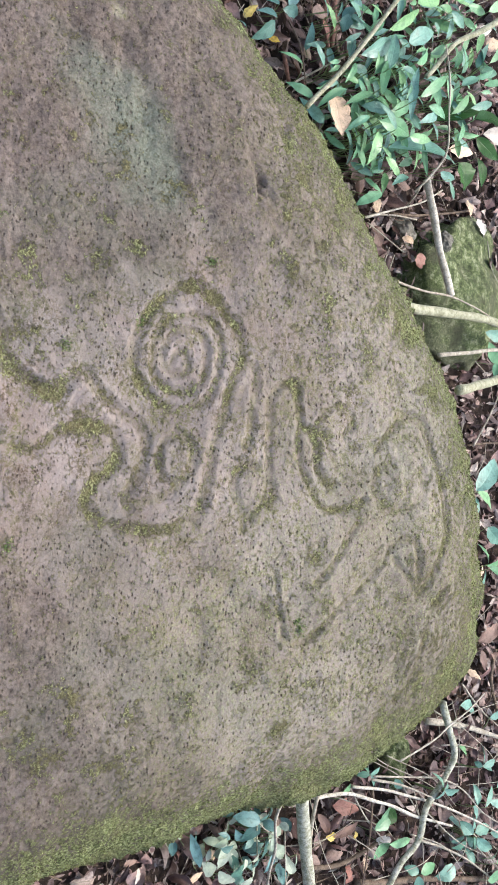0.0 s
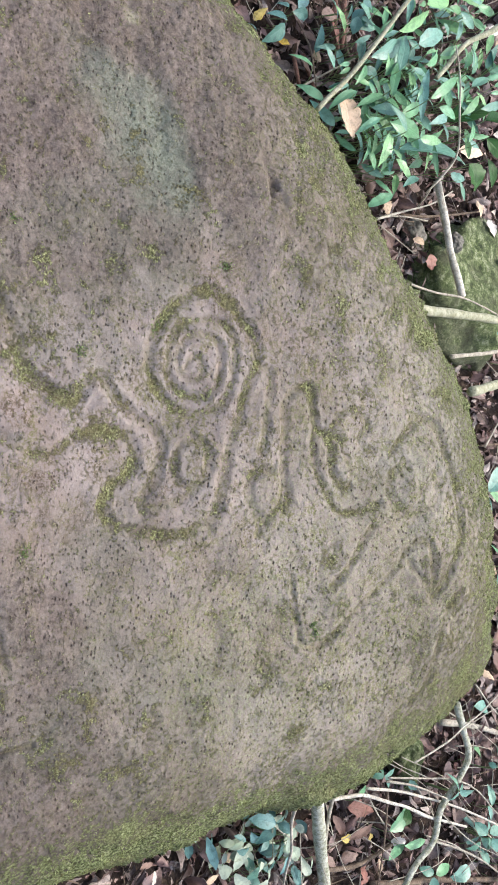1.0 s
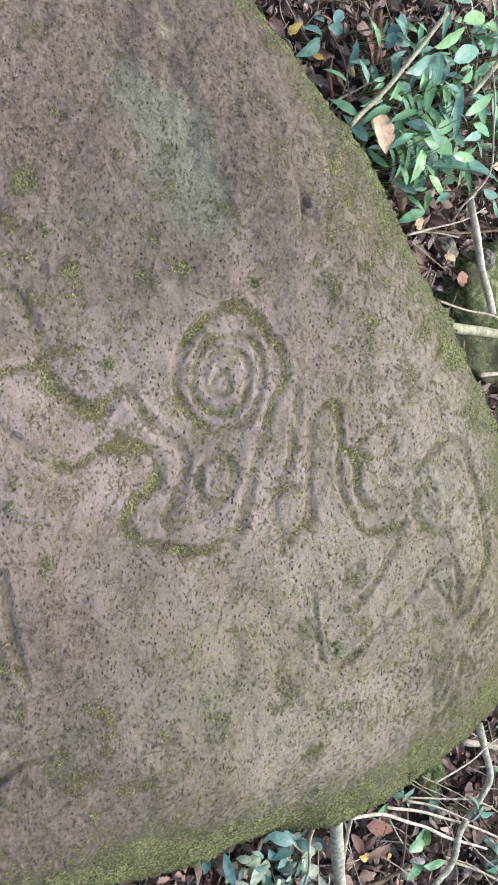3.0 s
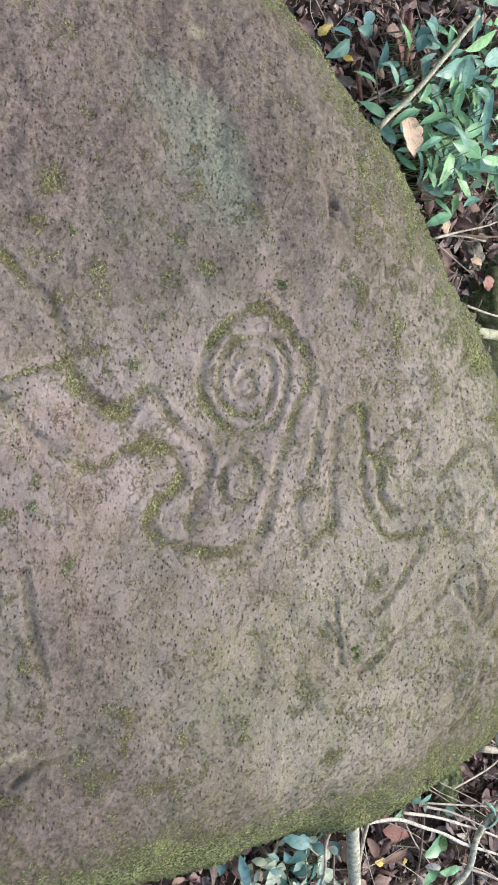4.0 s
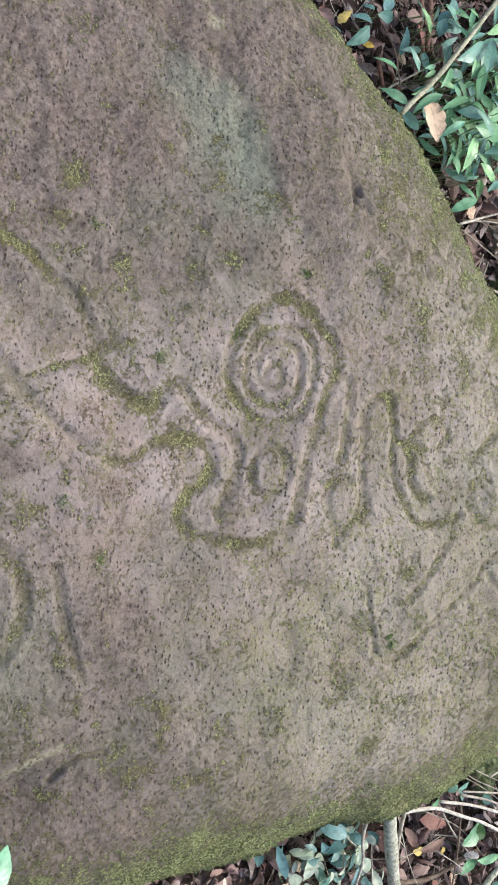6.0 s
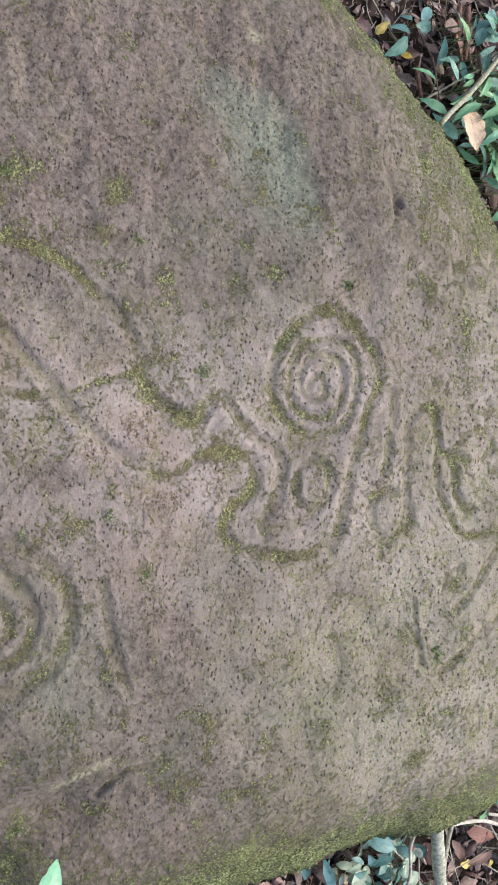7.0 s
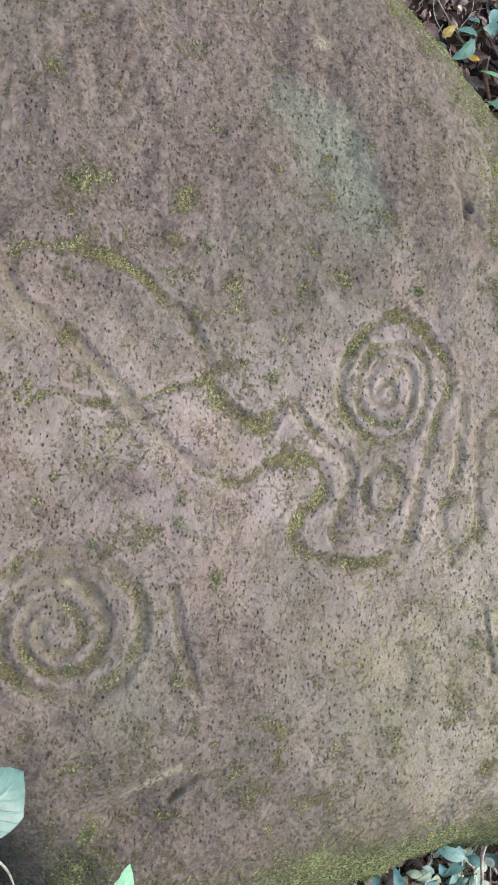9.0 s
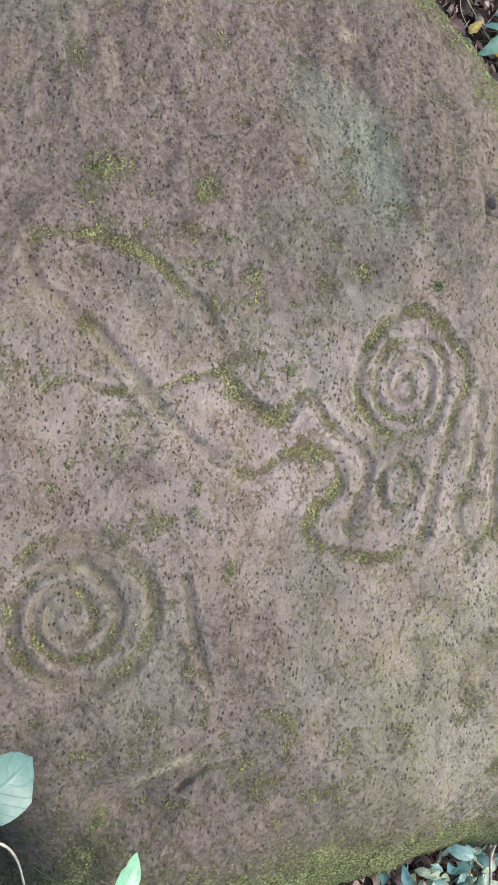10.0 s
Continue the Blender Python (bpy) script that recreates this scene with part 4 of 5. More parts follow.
plant("broadleaf_herb", "low dark glossy broad-leaved plant", (-0.634, 1.086), [
    ((-0.526, 0.738, 0.2), (-0.526, 0.961, 0.185), 0.063, BLUE_GREEN),
    ((-0.631, 0.936, 0.15), (-0.696, 1.104, 0.135), 0.057, DARK_GREEN),
    ((-0.61, 0.946, 0.26), (-0.612, 1.057, 0.245), 0.050, DARK_GREEN),
    ((-0.578, 0.972, 0.24), (-0.544, 1.06, 0.225), 0.032, DARK_GREEN),
    ((-0.52, 0.934, 0.22), (-0.464, 0.969, 0.205), 0.063, DARK_GREEN),
    ((-0.548, 1.02, 0.2), (-0.487, 1.047, 0.185), 0.027, DARK_GREEN),
    ((-0.539, 1.023, 0.08), (-0.534, 1.087, 0.065), 0.022, BLUE_GREEN)])
plant("broadleaf_herb", "bushy green herb with pointed lance-shaped leaves", (-0.785, 1.219), [
    ((-0.634, 0.934, 0.2), (-0.696, 1.01, 0.185), 0.024, GREEN),
    ((-0.705, 0.968, 0.2), (-0.741, 1.041, 0.185), 0.022, BLUE_GREEN),
    ((-0.659, 0.998, 0.2), (-0.689, 1.087, 0.185), 0.020, BLUE_GREEN),
    ((-0.561, 0.913, 0.24), (-0.614, 0.941, 0.225), 0.018, GREEN),
    ((-0.71, 1.021, 0.22), (-0.736, 1.104, 0.205), 0.019, GREEN),
    ((-0.766, 1.041, 0.22), (-0.838, 1.101, 0.205), 0.022, GREEN),
    ((-0.768, 1.051, 0.18), (-0.771, 1.126, 0.165), 0.025, BLUE_GREEN),
    ((-0.751, 0.967, 0.18), (-0.801, 1.001, 0.165), 0.018, GREEN),
    ((-0.81, 0.938, 0.18), (-0.874, 0.973, 0.165), 0.019, BLUE_GREEN),
    ((-0.85, 1.035, 0.16), (-0.79, 1.016, 0.145), 0.017, GREEN),
    ((-0.789, 1.019, 0.2), (-0.848, 1.061, 0.185), 0.017, GREEN),
    ((-0.841, 0.902, 0.18), (-0.812, 0.926, 0.165), 0.014, BLUE_GREEN),
    ((-0.861, 0.828, 0.2), (-0.895, 0.912, 0.185), 0.035, GREEN)])
plant("broadleaf_herb", "young herb with fresh green leaves", (-0.986, 1.251), [
    ((-0.868, 0.936, 0.2), (-0.846, 0.992, 0.185), 0.022, BLUE_GREEN),
    ((-0.894, 0.991, 0.2), (-0.896, 1.065, 0.185), 0.022, GREEN),
    ((-0.885, 1.038, 0.22), (-0.925, 1.105, 0.205), 0.025, GREEN),
    ((-0.882, 1.093, 0.16), (-0.879, 1.15, 0.145), 0.017, BLUE_GREEN),
    ((-0.907, 0.964, 0.2), (-0.906, 1.023, 0.185), 0.021, BLUE_GREEN),
    ((-0.883, 0.92, 0.18), (-0.88, 0.973, 0.165), 0.018, GREEN)])
plant("woodland_seedling", "leafy seedling with teal leaves at the boulder's foot", (1.019, 0.523), [
    ((0.877, 0.437, 0.14), (0.861, 0.381, 0.12), 0.032, TEAL),
    ((0.894, 0.458, 0.11), (0.926, 0.421, 0.09), 0.025, TEAL),
    ((0.876, 0.445, 0.13), (0.862, 0.485, 0.11), 0.017, TEAL),
    ((0.909, 0.491, 0.12), (0.890, 0.471, 0.1), 0.021, TEAL),
    ((0.926, 0.482, 0.1), (0.977, 0.479, 0.08), 0.019, TEAL),
    ((0.885, 0.293, 0.1), (0.963, 0.330, 0.08), 0.021, TEAL),
    ((0.972, 0.513, 0.08), (1.014, 0.506, 0.06), 0.019, TEAL),
    ((0.888, 0.511, 0.11), (0.928, 0.555, 0.09), 0.019, TEAL),
    ((0.984, 0.454, 0.06), (1.014, 0.433, 0.04), 0.023, BLUE_GREEN)])
plant("woodland_seedling", "small plant with pale grey-green leaves", (1.118, 0.539), [
    ((0.924, 0.388, 0.09), (0.979, 0.379, 0.07), 0.027, PALE_LEAF),
    ((0.979, 0.377, 0.08), (1.016, 0.433, 0.06), 0.027, PALE_LEAF),
    ((0.919, 0.346, 0.1), (0.914, 0.402, 0.08), 0.015, PALE_LEAF),
    ((0.968, 0.443, 0.08), (1.000, 0.447, 0.06), 0.015, PALE_LEAF),
    ((0.976, 0.461, 0.08), (0.964, 0.494, 0.06), 0.015, PALE_LEAF),
    ((0.900, 0.517, 0.13), (0.905, 0.508, 0.11), 0.023, PALE_LEAF),
    ((0.921, 0.481, 0.12), (0.954, 0.495, 0.1), 0.013, PALE_LEAF),
    ((0.972, 0.554, 0.11), (1.018, 0.554, 0.09), 0.010, PALE_LEAF),
    ((1.013, 0.469, 0.07), (1.032, 0.447, 0.05), 0.021, PALE_LEAF)])
plant("woodland_seedling", "seedling with broad dark teal leaves", (-0.945, 0.650), [
    ((-0.779, 0.506, 0.1), (-0.736, 0.458, 0.08), 0.032, TEAL),
    ((-0.786, 0.514, 0.09), (-0.745, 0.495, 0.07), 0.027, TEAL),
    ((-0.788, 0.513, 0.1), (-0.799, 0.473, 0.08), 0.029, TEAL),
    ((-0.805, 0.520, 0.11), (-0.810, 0.576, 0.09), 0.027, TEAL),
    ((-0.817, 0.518, 0.1), (-0.827, 0.500, 0.08), 0.021, TEAL),
    ((-0.820, 0.544, 0.1), (-0.863, 0.583, 0.08), 0.025, TEAL),
    ((-0.759, 0.446, 0.08), (-0.777, 0.435, 0.06), 0.008, TEAL)])
plant("woodland_seedling", "tall herb with drooping teal leaves", (-1.013, 0.820), [
    ((-0.824, 0.638, 0.2), (-0.817, 0.683, 0.18), 0.027, TEAL),
    ((-0.791, 0.626, 0.2), (-0.758, 0.625, 0.18), 0.025, TEAL),
    ((-0.791, 0.640, 0.19), (-0.779, 0.705, 0.17), 0.027, TEAL),
    ((-0.760, 0.666, 0.17), (-0.717, 0.665, 0.15), 0.017, TEAL),
    ((-0.823, 0.624, 0.18), (-0.796, 0.626, 0.16), 0.015, TEAL)])
plant("woodland_seedling", "seedling with broad blue-green leaves beside the boulder", (0.234, 1.248), [
    ((0.216, 1.055, 0.16), (0.14, 1.135, 0.145), 0.045, BLUE_GREEN),
    ((0.219, 1.07, 0.15), (0.267, 1.133, 0.135), 0.032, GREEN),
    ((0.23, 1.077, 0.14), (0.299, 1.068, 0.125), 0.028, BLUE_GREEN)])
plant("woodland_seedling", "seedling with fresh green pointed leaves", (0.414, 1.285), [
    ((0.39, 1.119, 0.14), (0.342, 1.097, 0.125), 0.026, GREEN),
    ((0.39, 1.089, 0.16), (0.368, 1.165, 0.145), 0.030, GREEN),
    ((0.399, 1.1, 0.16), (0.424, 1.165, 0.145), 0.030, GREEN),
    ((0.404, 1.118, 0.13), (0.461, 1.101, 0.115), 0.018, BLUE_GREEN),
    ((0.302, 1.116, 0.14), (0.343, 1.188, 0.125), 0.035, BLUE_GREEN)])
plant("woodland_seedling", "small seedling with teal leaves", (-0.154, 1.301), [
    ((-0.163, 1.133, 0.12), (-0.148, 1.215, 0.105), 0.028, BLUE_GREEN),
    ((-0.14, 1.145, 0.12), (-0.091, 1.198, 0.105), 0.030, GREEN),
    ((-0.098, 1.204, 0.1), (-0.06, 1.204, 0.085), 0.021, GREEN)])
plant("woodland_seedling", "slender seedling with three narrow blue-green leaves", (0.881, 0.865), [
    ((0.833, 0.754, 0.12), (0.834, 0.729, 0.105), 0.015, BLUE_GREEN),
    ((0.833, 0.754, 0.12), (0.825, 0.799, 0.105), 0.015, BLUE_GREEN),
    ((0.836, 0.756, 0.12), (0.867, 0.78, 0.105), 0.013, BLUE_GREEN),
    ((0.83, 0.752, 0.12), (0.818, 0.749, 0.105), 0.012, BLUE_GREEN)])
plant("woodland_seedling", "slender seedling with rounded blue-green leaves", (0.963, 1.118), [
    ((0.887, 0.945, 0.16), (0.847, 0.919, 0.145), 0.017, BLUE_GREEN),
    ((0.887, 0.947, 0.16), (0.902, 1.009, 0.145), 0.024, BLUE_GREEN),
    ((0.889, 0.945, 0.16), (0.91, 0.926, 0.145), 0.024, BLUE_GREEN),
    ((0.886, 0.947, 0.16), (0.876, 0.97, 0.145), 0.011, BLUE_GREEN)])
plant("woodland_seedling", "slender seedling with narrow blue-green leaves", (0.943, 1.256), [
    ((0.853, 1.072, 0.16), (0.804, 1.083, 0.145), 0.018, BLUE_GREEN),
    ((0.854, 1.074, 0.16), (0.849, 1.13, 0.145), 0.019, BLUE_GREEN),
    ((0.855, 1.072, 0.16), (0.845, 1.06, 0.145), 0.014, BLUE_GREEN),
    ((0.856, 1.074, 0.16), (0.875, 1.122, 0.145), 0.011, BLUE_GREEN)])
plant("woodland_seedling", "low seedling with rounded blue-green leaves", (1.025, 1.243), [
    ((0.964, 1.121, 0.1), (0.916, 1.122, 0.085), 0.021, BLUE_GREEN),
    ((0.974, 1.148, 0.1), (0.932, 1.187, 0.085), 0.020, BLUE_GREEN),
    ((0.964, 1.105, 0.1), (1.014, 1.129, 0.085), 0.028, BLUE_GREEN),
    ((0.97, 1.183, 0.08), (0.999, 1.253, 0.065), 0.023, BLUE_GREEN),
    ((0.941, 1.211, 0.08), (0.917, 1.26, 0.065), 0.020, BLUE_GREEN)])
plant("woodland_seedling", "seedling with bright green pointed leaves", (1.009, 0.913), [
    ((0.964, 0.787, 0.1), (0.925, 0.85, 0.085), 0.036, GREEN),
    ((0.962, 0.832, 0.1), (0.929, 0.859, 0.085), 0.027, DARK_GREEN),
    ((1.004, 0.832, 0.1), (1.011, 0.912, 0.085), 0.024, GREEN),
    ((1.032, 0.793, 0.09), (1.012, 0.856, 0.075), 0.020, GREEN)])
plant("woodland_seedling", "low seedling with dull green leaves", (1.121, 1.157), [
    ((1.113, 1.085, 0.06), (1.133, 1.028, 0.045), 0.038, BLUE_GREEN),
    ((1.046, 1.063, 0.07), (1.036, 1.138, 0.055), 0.028, BLUE_GREEN),
    ((1.042, 1.112, 0.07), (1.084, 1.177, 0.055), 0.026, BLUE_GREEN),
    ((0.991, 1.054, 0.07), (1.031, 1.108, 0.055), 0.025, BLUE_GREEN),
    ((1.108, 1.19, 0.08), (1.079, 1.236, 0.065), 0.029, GREEN),
    ((1.159, 1.177, 0.08), (1.143, 1.248, 0.065), 0.032, GREEN),
    ((1.114, 1.141, 0.07), (1.073, 1.118, 0.055), 0.020, BLUE_GREEN),
    ((0.733, 1.105, 0.06), (0.759, 1.17, 0.045), 0.034, BLUE_GREEN),
    ((0.773, 1.21, 0.06), (0.762, 1.273, 0.045), 0.026, BLUE_GREEN)])
plant("broadleaf_plant", "tall plant with large smooth green leaves against the boulder", (0.800, -0.700), [
    ((0.564, -0.713, 0.6), (0.498, -0.617, 0.585), 0.086, TEAL),
    ((0.71, -0.51, 0.56), (0.648, -0.455, 0.545), 0.037, GREEN),
    ((0.626, -0.675, 0.5), (0.59, -0.642, 0.485), 0.031, BLUE_GREEN)])
plant("woodland_seedling", "low rosette of blue-green leaves among twigs", (1.075, 1.208), [
    ((1.026, 1.094, 0.11), (0.994, 1.066, 0.095), 0.028, BLUE_GREEN),
    ((1.025, 1.101, 0.11), (1.021, 1.165, 0.095), 0.028, BLUE_GREEN),
    ((1.037, 1.108, 0.1), (1.079, 1.105, 0.085), 0.031, BLUE_GREEN),
    ((1.041, 1.12, 0.1), (1.084, 1.188, 0.085), 0.029, BLUE_GREEN),
    ((1.015, 1.09, 0.11), (0.985, 1.11, 0.095), 0.025, BLUE_GREEN),
    ((1.036, 1.164, 0.1), (1.047, 1.236, 0.085), 0.026, BLUE_GREEN),
    ((1.042, 1.081, 0.1), (1.055, 1.047, 0.085), 0.026, BLUE_GREEN)])
plant("woodland_seedling", "low rosette of dull green leaves among twigs", (1.133, 1.020), [
    ((1.099, 0.954, 0.07), (1.083, 0.921, 0.055), 0.025, BLUE_GREEN),
    ((1.103, 0.961, 0.07), (1.095, 1.021, 0.055), 0.025, GREEN),
    ((1.107, 0.954, 0.07), (1.147, 0.956, 0.055), 0.025, BLUE_GREEN),
    ((0.823, 1.077, 0.08), (0.858, 1.12, 0.065), 0.025, GREEN),
    ((0.853, 0.657, 0.14), (0.843, 0.695, 0.125), 0.018, GREEN),
    ((1.12, 1.199, 0.09), (1.098, 1.243, 0.075), 0.027, GREEN),
    ((0.868, 0.869, 0.08), (0.899, 0.912, 0.065), 0.021, BLUE_GREEN)])
stick("fallen_stick", "long straight pale green stick lying across the herbs", [(-0.565, 0.492, 0.22), (-0.672, 0.587, 0.245), (-0.829, 0.712, 0.27)], 0.0052, GREEN_STICK, 0.90)
stick("twig", "thin pale twig on the leaf litter", [(-0.676, 0.594, 0.05), (-0.717, 0.658, 0.065), (-0.754, 0.723, 0.08)], 0.0031, PALE_STICK, 0.60)
stick("twig", "thin pale bent stem among the herbs", [(-0.436, 0.798, 0.22), (-0.473, 0.83, 0.24), (-0.525, 0.856, 0.26), (-0.602, 0.844, 0.28), (-0.667, 0.825, 0.3), (-0.727, 0.791, 0.32)], 0.0028, PALE_STICK, 0.60)
stick("fallen_stick", "bleached stick with brown bark lying over the mossy stone", [(-0.498, 0.924, 0.13), (-0.414, 0.948, 0.13), (-0.338, 0.97, 0.13), (-0.238, 1.006, 0.13)], 0.0093, BLEACHED, 0.95)
stick("twig", "thin whitish forked twig", [(-0.411, 0.807, 0.05), (-0.438, 0.897, 0.057), (-0.465, 0.982, 0.063), (-0.5, 1.04, 0.07)], 0.0032, BLEACHED, 0.60)
stick("twig", "thin whitish twig on the forest litter", [(-0.42, 0.837, 0.04), (-0.427, 0.913, 0.04), (-0.427, 0.983, 0.04)], 0.0027, PALE_STICK, 0.60)
stick("twig", "dry brown twig on the litter", [(-0.433, 0.899, 0.035), (-0.446, 1.028, 0.038), (-0.472, 1.167, 0.04)], 0.0041, BROWN_STICK, 0.60)
stick("twig", "thin whitish twig on the forest litter", [(-0.455, 0.944, 0.05), (-0.476, 0.948, 0.075), (-0.502, 0.949, 0.1)], 0.0025, PALE_STICK, 0.60)
stick("twig", "thin grey twig beside the boulder", [(-0.396, 0.808, 0.06), (-0.367, 0.866, 0.06), (-0.339, 0.922, 0.06)], 0.0021, PALE_STICK, 0.60)
stick("twig", "short pale straw beside the boulder", [(-0.289, 0.856, 0.05), (-0.318, 0.866, 0.055), (-0.347, 0.875, 0.06)], 0.0020, PALE_STICK, 0.60)
stick("twig", "short pale straw beside the boulder", [(-0.294, 0.885, 0.05), (-0.331, 0.893, 0.06)], 0.0020, PALE_STICK, 0.60)
stick("fallen_stick", "thick pale greenish stick leaning on the boulder", [(-0.171, 0.686, 0.3), (-0.174, 0.879, 0.25), (-0.173, 1.112, 0.2)], 0.0106, GREEN_STICK, 0.90)
stick("twig", "thin grey curved twig on the forest litter", [(-0.229, 0.696, 0.26), (-0.218, 0.798, 0.245), (-0.214, 0.9, 0.23), (-0.2, 0.99, 0.215), (-0.179, 1.082, 0.2)], 0.0029, PALE_STICK, 0.60)
stick("fallen_stick", "straight tan cane leaning on the boulder", [(-0.071, 0.757, 0.33), (-0.114, 1.111, 0.2)], 0.0047, PALE_STICK, 0.90)
stick("fallen_stick", "mossy greenish branch leaning on the boulder", [(0.003, 0.814, 0.33), (-0.018, 0.952, 0.265), (-0.049, 1.111, 0.2)], 0.0108, GREEN_STICK, 0.90)
stick("fallen_stick", "greenish-brown branch among the herbs", [(-0.888, 1.094, 0.22), (-0.833, 1.007, 0.22), (-0.773, 0.914, 0.22), (-0.694, 0.834, 0.22)], 0.0078, GREEN_STICK, 0.60)
stick("twig", "thin brown stem standing in the litter", [(-0.849, 0.59, 0.02), (-0.762, 0.597, 0.07), (-0.652, 0.576, 0.12)], 0.0024, BROWN_STICK, 0.60)
stick("fallen_stick", "lichen-covered post-like stick beside the boulder", [(0.815, 0.491, 0.2), (0.937, 0.579, 0.11), (1.11, 0.668, 0.02)], 0.0141, LICHEN_BARK, 0.95)
stick("fallen_stick", "slim pale stick beside the boulder", [(0.836, 0.569, 0.16), (0.913, 0.591, 0.12), (0.992, 0.612, 0.08)], 0.0049, PALE_STICK, 0.60)
stick("fallen_stick", "pale branch lying along the boulder's foot", [(0.848, 0.569, 0.15), (0.857, 0.676, 0.143), (0.898, 0.782, 0.135), (0.946, 0.893, 0.127), (0.988, 1.01, 0.12)], 0.0049, BLEACHED, 0.60)
stick("fallen_stick", "long pale straight stick", [(0.844, 0.686, 0.14), (0.882, 0.824, 0.127), (0.955, 1.018, 0.113), (1.056, 1.218, 0.1)], 0.0038, BLEACHED, 0.60)
stick("twig", "thin pale twig on the forest litter", [(0.84, 0.75, 0.13), (0.865, 0.829, 0.14), (0.903, 0.915, 0.15)], 0.0033, PALE_STICK, 0.60)
stick("twig", "thin curved pale twig on the forest litter", [(0.834, 0.75, 0.14), (0.855, 0.871, 0.132), (0.876, 0.97, 0.124), (0.915, 1.053, 0.116), (0.98, 1.129, 0.108), (1.033, 1.218, 0.1)], 0.0026, PALE_STICK, 0.60)
stick("fallen_stick", "crooked pale lichen-spotted branch over the litter", [(0.692, 0.939, 0.16), (0.767, 0.972, 0.154), (0.822, 0.99, 0.149), (0.876, 0.961, 0.143), (0.927, 0.912, 0.137), (1.0, 0.893, 0.131), (1.042, 0.838, 0.126), (1.103, 0.799, 0.12)], 0.0079, LICHEN_BARK, 0.90)
stick("fallen_stick", "pale brown branch reaching under the boulder", [(0.749, 0.969, 0.08), (0.786, 1.123, 0.07), (0.832, 1.266, 0.06)], 0.0088, PALE_STICK, 0.60)
stick("twig", "thin whitish wiry twig", [(0.79, 0.767, 0.2), (0.759, 0.865, 0.205), (0.727, 0.917, 0.21), (0.707, 0.958, 0.215), (0.67, 1.012, 0.22)], 0.0024, BLEACHED, 0.60)
stick("vine", "hooked tan vine hanging at the boulder's edge", [(0.772, 0.386, 0.3), (0.802, 0.396, 0.26), (0.848, 0.411, 0.22), (0.918, 0.441, 0.18), (0.976, 0.46, 0.14), (1.042, 0.48, 0.1)], 0.0038, PALE_STICK, 0.60)
stick("twig", "thin pale curved twig", [(1.006, 0.917, 0.1), (1.045, 1.008, 0.087), (1.102, 1.117, 0.073), (1.203, 1.263, 0.06)], 0.0033, PALE_STICK, 0.60)
stick("twig", "thin brown twig on the forest litter", [(0.863, 0.766, 0.12), (0.978, 0.783, 0.09), (1.11, 0.783, 0.06)], 0.0026, BROWN_STICK, 0.60)
stick("fallen_stick", "dark brown branch on the litter", [(1.029, 0.637, 0.05), (1.039, 0.725, 0.05), (1.027, 0.793, 0.05), (1.002, 0.88, 0.05)], 0.0065, BROWN_STICK, 0.60)
stick("fallen_stick", "half-buried dark brown log on the litter", [(1.094, 0.775, 0.05), (1.133, 1.013, 0.045), (1.188, 1.297, 0.04)], 0.0094, BROWN_STICK, 0.60)
stick("twig", "thin pale twig on the forest litter", [(0.847, 0.664, 0.12), (0.794, 0.688, 0.1)], 0.0020, PALE_STICK, 0.60)
stick("fallen_stick", "dark brown twig on the forest litter", [(0.979, 1.018, 0.04), (1.075, 1.1, 0.035), (1.197, 1.164, 0.03)], 0.0056, BROWN_STICK, 0.60)
stick("twig", "thin whitish twig on the forest litter", [(0.855, 0.702, 0.11), (0.937, 0.768, 0.095), (1.002, 0.834, 0.08)], 0.0022, PALE_STICK, 0.60)
stick("twig", "thin whitish twig on the forest litter", [(0.972, 1.042, 0.09), (1.06, 1.15, 0.08), (1.177, 1.252, 0.07)], 0.0025, PALE_STICK, 0.60)
stick("twig", "dry twig beside the boulder", [(0.108, 1.161, 0.05), (0.045, 1.214, 0.05), (-0.02, 1.26, 0.05)], 0.0028, PALE_STICK, 0.60)
stick("twig", "dry brown twig on the forest litter", [(0.108, 1.16, 0.04), (0.098, 1.294, 0.04)], 0.0034, BROWN_STICK, 0.60)
stick("fallen_stick", "dry brown stick on the litter", [(0.613, 1.251, 0.04), (0.681, 1.234, 0.04), (0.771, 1.258, 0.04)], 0.0058, BROWN_STICK, 0.60)
stick("twig", "thin pale arching stem at the boulder's foot", [(0.853, 0.401, 0.12), (0.872, 0.432, 0.13), (0.917, 0.457, 0.1), (0.985, 0.488, 0.06)], 0.0022, GREEN_STICK, 0.60)
stick("twig", "thin dry twig on the litter", [(0.68, 1.111, 0.06), (0.749, 1.18, 0.055), (0.812, 1.267, 0.05)], 0.0025, PALE_STICK, 0.60)
stick("fallen_stick", "thin brown stick on the litter", [(-0.39, 1.255, 0.035), (-0.304, 1.248, 0.033), (-0.222, 1.284, 0.03)], 0.0066, BROWN_STICK, 0.60)
stick("fallen_stick", "dry brown stick on the litter", [(-0.876, 0.747, 0.03), (-0.823, 0.74, 0.03), (-0.779, 0.747, 0.03)], 0.0055, BROWN_STICK, 0.60)
stick("fallen_stick", "rotten red-brown stick in the litter", [(-0.904, 0.698, 0.045), (-0.840, 0.695, 0.045), (-0.774, 0.699, 0.045)], 0.006, ROTTEN_WOOD, 0.8)
stick("fallen_stick", "rotten red-brown stick in the litter", [(-0.904, 0.725, 0.045), (-0.832, 0.718, 0.045), (-0.782, 0.712, 0.045)], 0.007, ROTTEN_WOOD, 0.8)
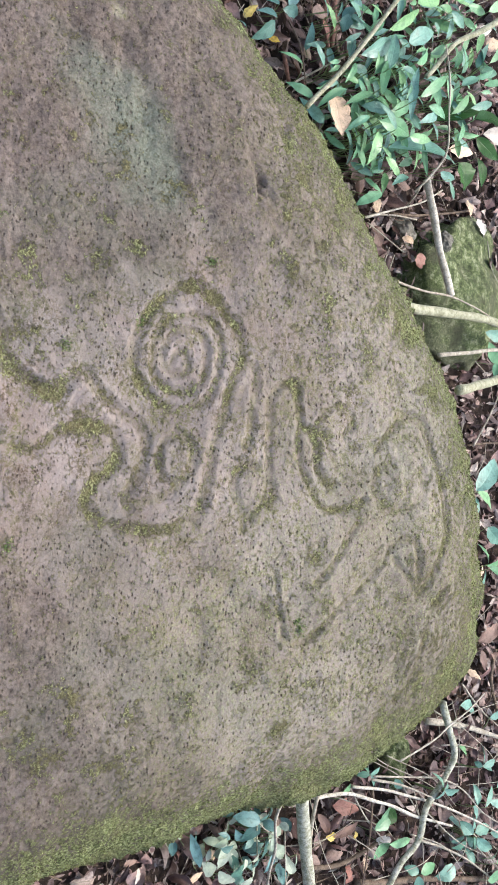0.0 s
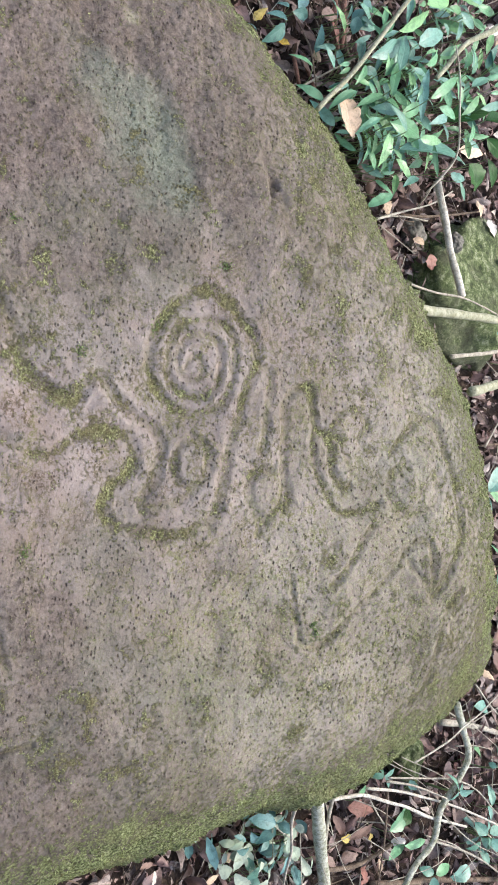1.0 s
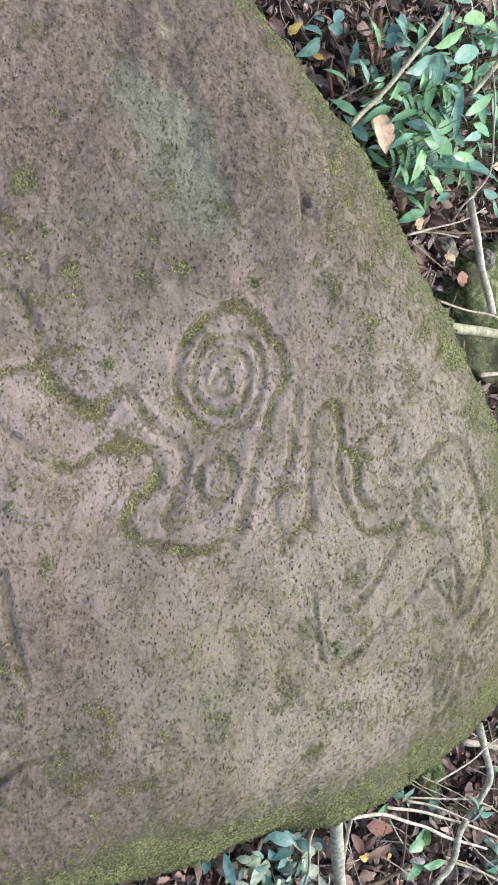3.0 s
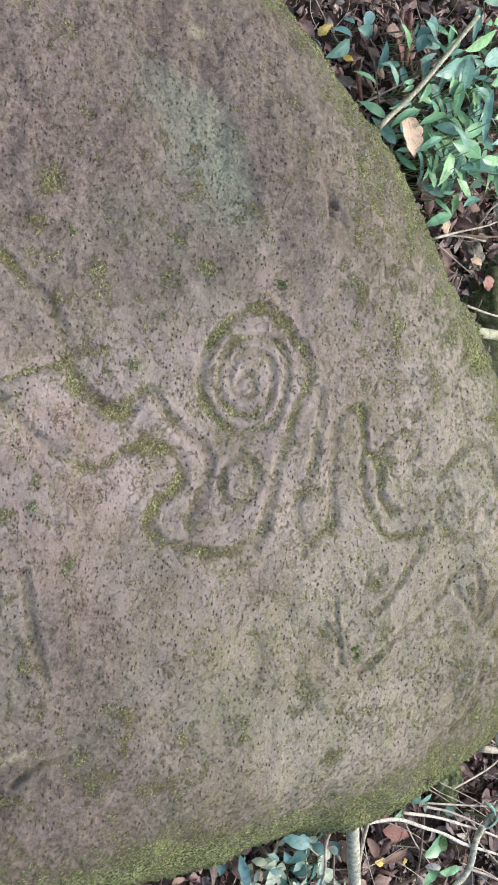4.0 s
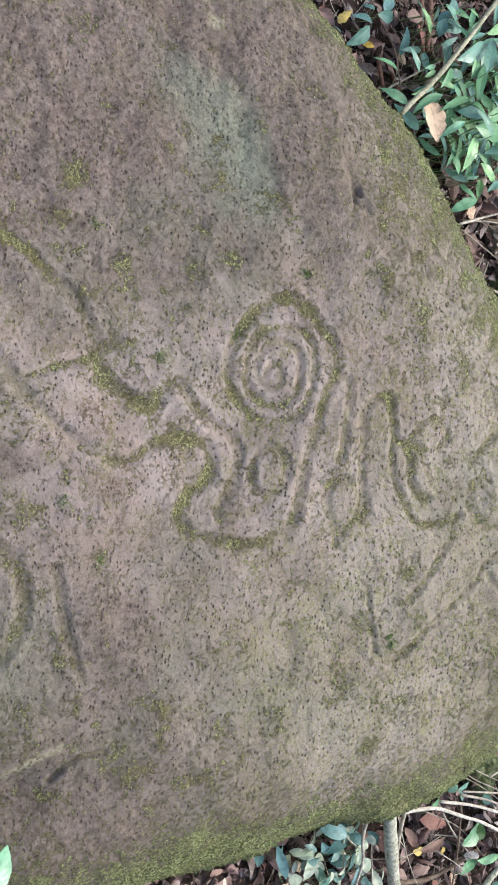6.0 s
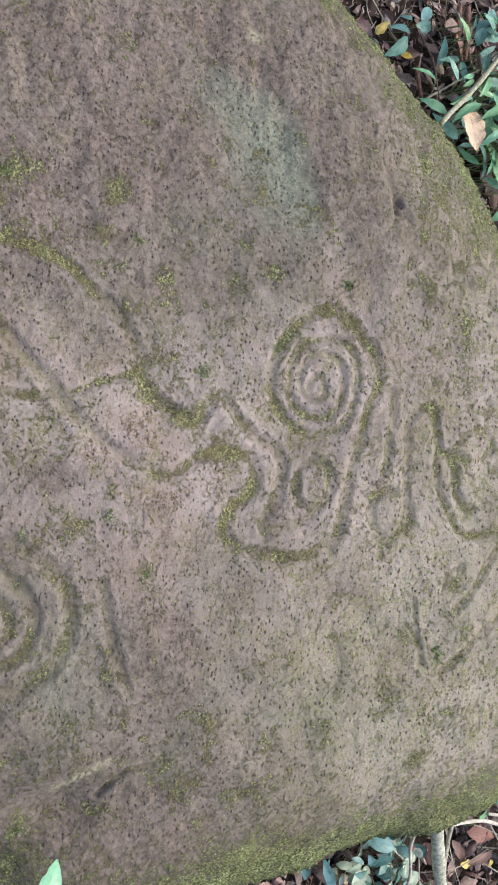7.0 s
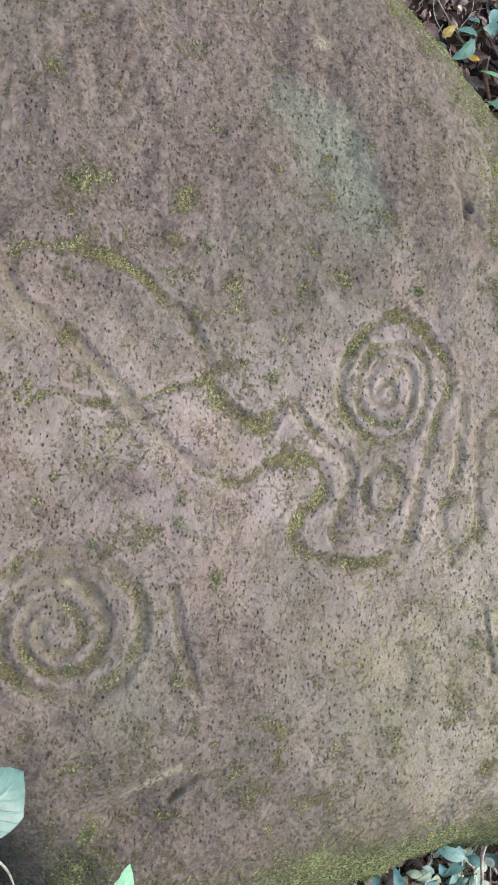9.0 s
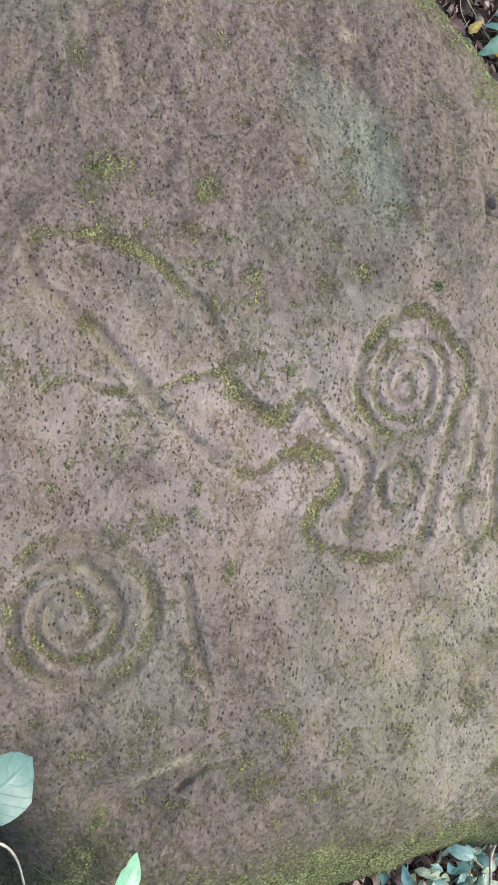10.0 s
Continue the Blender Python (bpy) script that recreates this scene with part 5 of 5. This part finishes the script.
stick("fallen_stick", "dry brown stick in the litter", [(-0.750, 0.601, 0.045), (-0.710, 0.617, 0.045), (-0.670, 0.638, 0.045)], 0.005, ROTTEN_WOOD, 0.8)
stick("fallen_stick", "dry brown stick in the litter", [(-0.744, 0.574, 0.045), (-0.709, 0.583, 0.045), (-0.680, 0.590, 0.045)], 0.005, ROTTEN_WOOD, 0.8)
stick("plant_stem", "pale arching stem of the tall plant", [(0.635, -0.629, 0.46), (0.65, -0.602, 0.44), (0.678, -0.58, 0.42), (0.726, -0.562, 0.4)], 0.0026, PALE_STICK, 0.60)
fallen_leaf("large curled pale tan leaf", (-0.618, 0.600, 0.180), 0.084, 0.060, 18, TAN)
fallen_leaf("torn yellowish fallen leaf", (-0.793, 0.462, 0.050), 0.047, 0.020, 132, YELLOW_LEAF)
fallen_leaf("small yellow fallen leaf", (-0.760, 0.529, 0.050), 0.027, 0.015, 86, YELLOW_LEAF)
fallen_leaf("small tan fallen leaf", (-0.766, 0.632, 0.050), 0.031, 0.022, 29, TAN)
fallen_leaf("bleached white fallen leaf", (-0.452, 1.183, 0.050), 0.048, 0.026, 29, WHITE_LEAF)
fallen_leaf("russet fallen leaf on the mossy stone", (-0.327, 0.903, 0.130), 0.036, 0.029, 13, RED_LEAF)
fallen_leaf("small tan fallen leaf", (-0.377, 0.926, 0.050), 0.036, 0.019, 74, TAN)
fallen_leaf("pale tan fallen leaf", (-0.458, 0.839, 0.050), 0.039, 0.027, 15, TAN)
fallen_leaf("pinkish tan fallen leaf", (-0.611, 1.084, 0.050), 0.091, 0.034, 92, TAN)
fallen_leaf("dry pinkish-brown fallen leaf", (-0.539, 0.753, 0.050), 0.049, 0.029, 54, DRY)
fallen_leaf("reddish fallen leaf", (0.907, 0.708, 0.050), 0.079, 0.036, 73, RED_LEAF)
fallen_leaf("dry brown fallen leaf", (0.919, 0.664, 0.050), 0.070, 0.021, 35, DRY)
fallen_leaf("dry brown fallen leaf", (0.979, 0.711, 0.050), 0.068, 0.020, 114, DRY)
fallen_leaf("yellow fallen leaf", (0.974, 0.688, 0.050), 0.035, 0.021, 92, YELLOW_LEAF)
fallen_leaf("small yellow fallen leaf", (0.977, 0.775, 0.050), 0.022, 0.012, 13, YELLOW_LEAF)
fallen_leaf("reddish fallen leaf", (1.047, 0.759, 0.050), 0.043, 0.029, -29, RED_LEAF)
fallen_leaf("bleached fallen leaf", (1.007, 0.838, 0.050), 0.043, 0.027, 79, WHITE_LEAF)
fallen_leaf("tan fallen leaf", (1.039, 0.800, 0.050), 0.034, 0.016, -14, TAN)
fallen_leaf("grey-brown fallen leaf", (1.018, 0.685, 0.050), 0.047, 0.024, 95, DRY)
fallen_leaf("grey-brown fallen leaf", (1.006, 0.638, 0.050), 0.038, 0.021, 51, DRY)
fallen_leaf("grey dry leaf", (0.937, 0.169, 0.050), 0.034, 0.014, 97, DRY)
fallen_leaf("pale dry leaf", (0.947, 0.203, 0.050), 0.031, 0.012, -25, WHITE_LEAF)
fallen_leaf("orange-tan fallen leaf", (0.942, 0.372, 0.050), 0.032, 0.017, 32, TAN)
fallen_leaf("orange-tan fallen leaf", (1.003, 0.321, 0.050), 0.040, 0.015, 117, TAN)
fallen_leaf("curled brown leaf beside the boulder", (-0.390, 0.831, 0.050), 0.055, 0.037, 41, DRY)
fallen_leaf("dull brown leaf", (0.588, 1.182, 0.050), 0.072, 0.037, 126, DRY)
fallen_leaf("pinkish tan leaf", (0.401, 1.196, 0.050), 0.039, 0.017, -42, TAN)
fallen_leaf("small yellow leaf", (0.485, 1.173, 0.050), 0.024, 0.013, 28, YELLOW_LEAF)
fallen_leaf("dry curled brown leaf", (0.619, 1.226, 0.050), 0.037, 0.020, 71, DRY)
fallen_leaf("tan dry leaf", (0.652, 1.142, 0.050), 0.047, 0.017, 55, TAN)
fallen_leaf("long dry leaf", (0.608, 1.192, 0.050), 0.059, 0.020, 21, DRY)
fallen_leaf("round pale leaf among the herbs", (-0.623, 1.084, 0.160), 0.063, 0.042, 85, WHITE_LEAF)
fallen_leaf("bleached fallen leaf", (-0.911, 1.189, 0.050), 0.063, 0.027, 121, WHITE_LEAF)
fallen_leaf("tan fallen leaf", (-0.896, 1.219, 0.050), 0.062, 0.030, 96, TAN)
fallen_leaf("grey-brown fallen leaf", (-0.849, 0.649, 0.050), 0.047, 0.029, 88, DRY)
fallen_leaf("dry curled brown leaf", (-0.795, 0.590, 0.050), 0.048, 0.016, 77, DRY)
fallen_leaf("reddish-brown dry leaf", (-0.741, 0.583, 0.050), 0.046, 0.015, 41, DRY)
fallen_leaf("rolled russet leaf", (-0.837, 0.684, 0.050), 0.050, 0.016, 7, RED_LEAF)
fallen_leaf("pinkish dry leaf", (-0.498, 0.792, 0.050), 0.038, 0.024, 14, DRY)
fallen_leaf("pinkish dry leaf", (-0.507, 0.872, 0.050), 0.040, 0.022, 42, DRY)
fallen_leaf("grey dry leaf", (-0.501, 0.909, 0.050), 0.044, 0.024, 82, DRY)
fallen_leaf("tan dry leaf", (-0.494, 1.147, 0.050), 0.041, 0.020, 14, TAN)
fallen_leaf("dry curled brown leaf", (-0.393, 0.737, 0.050), 0.026, 0.013, 39, DRY)
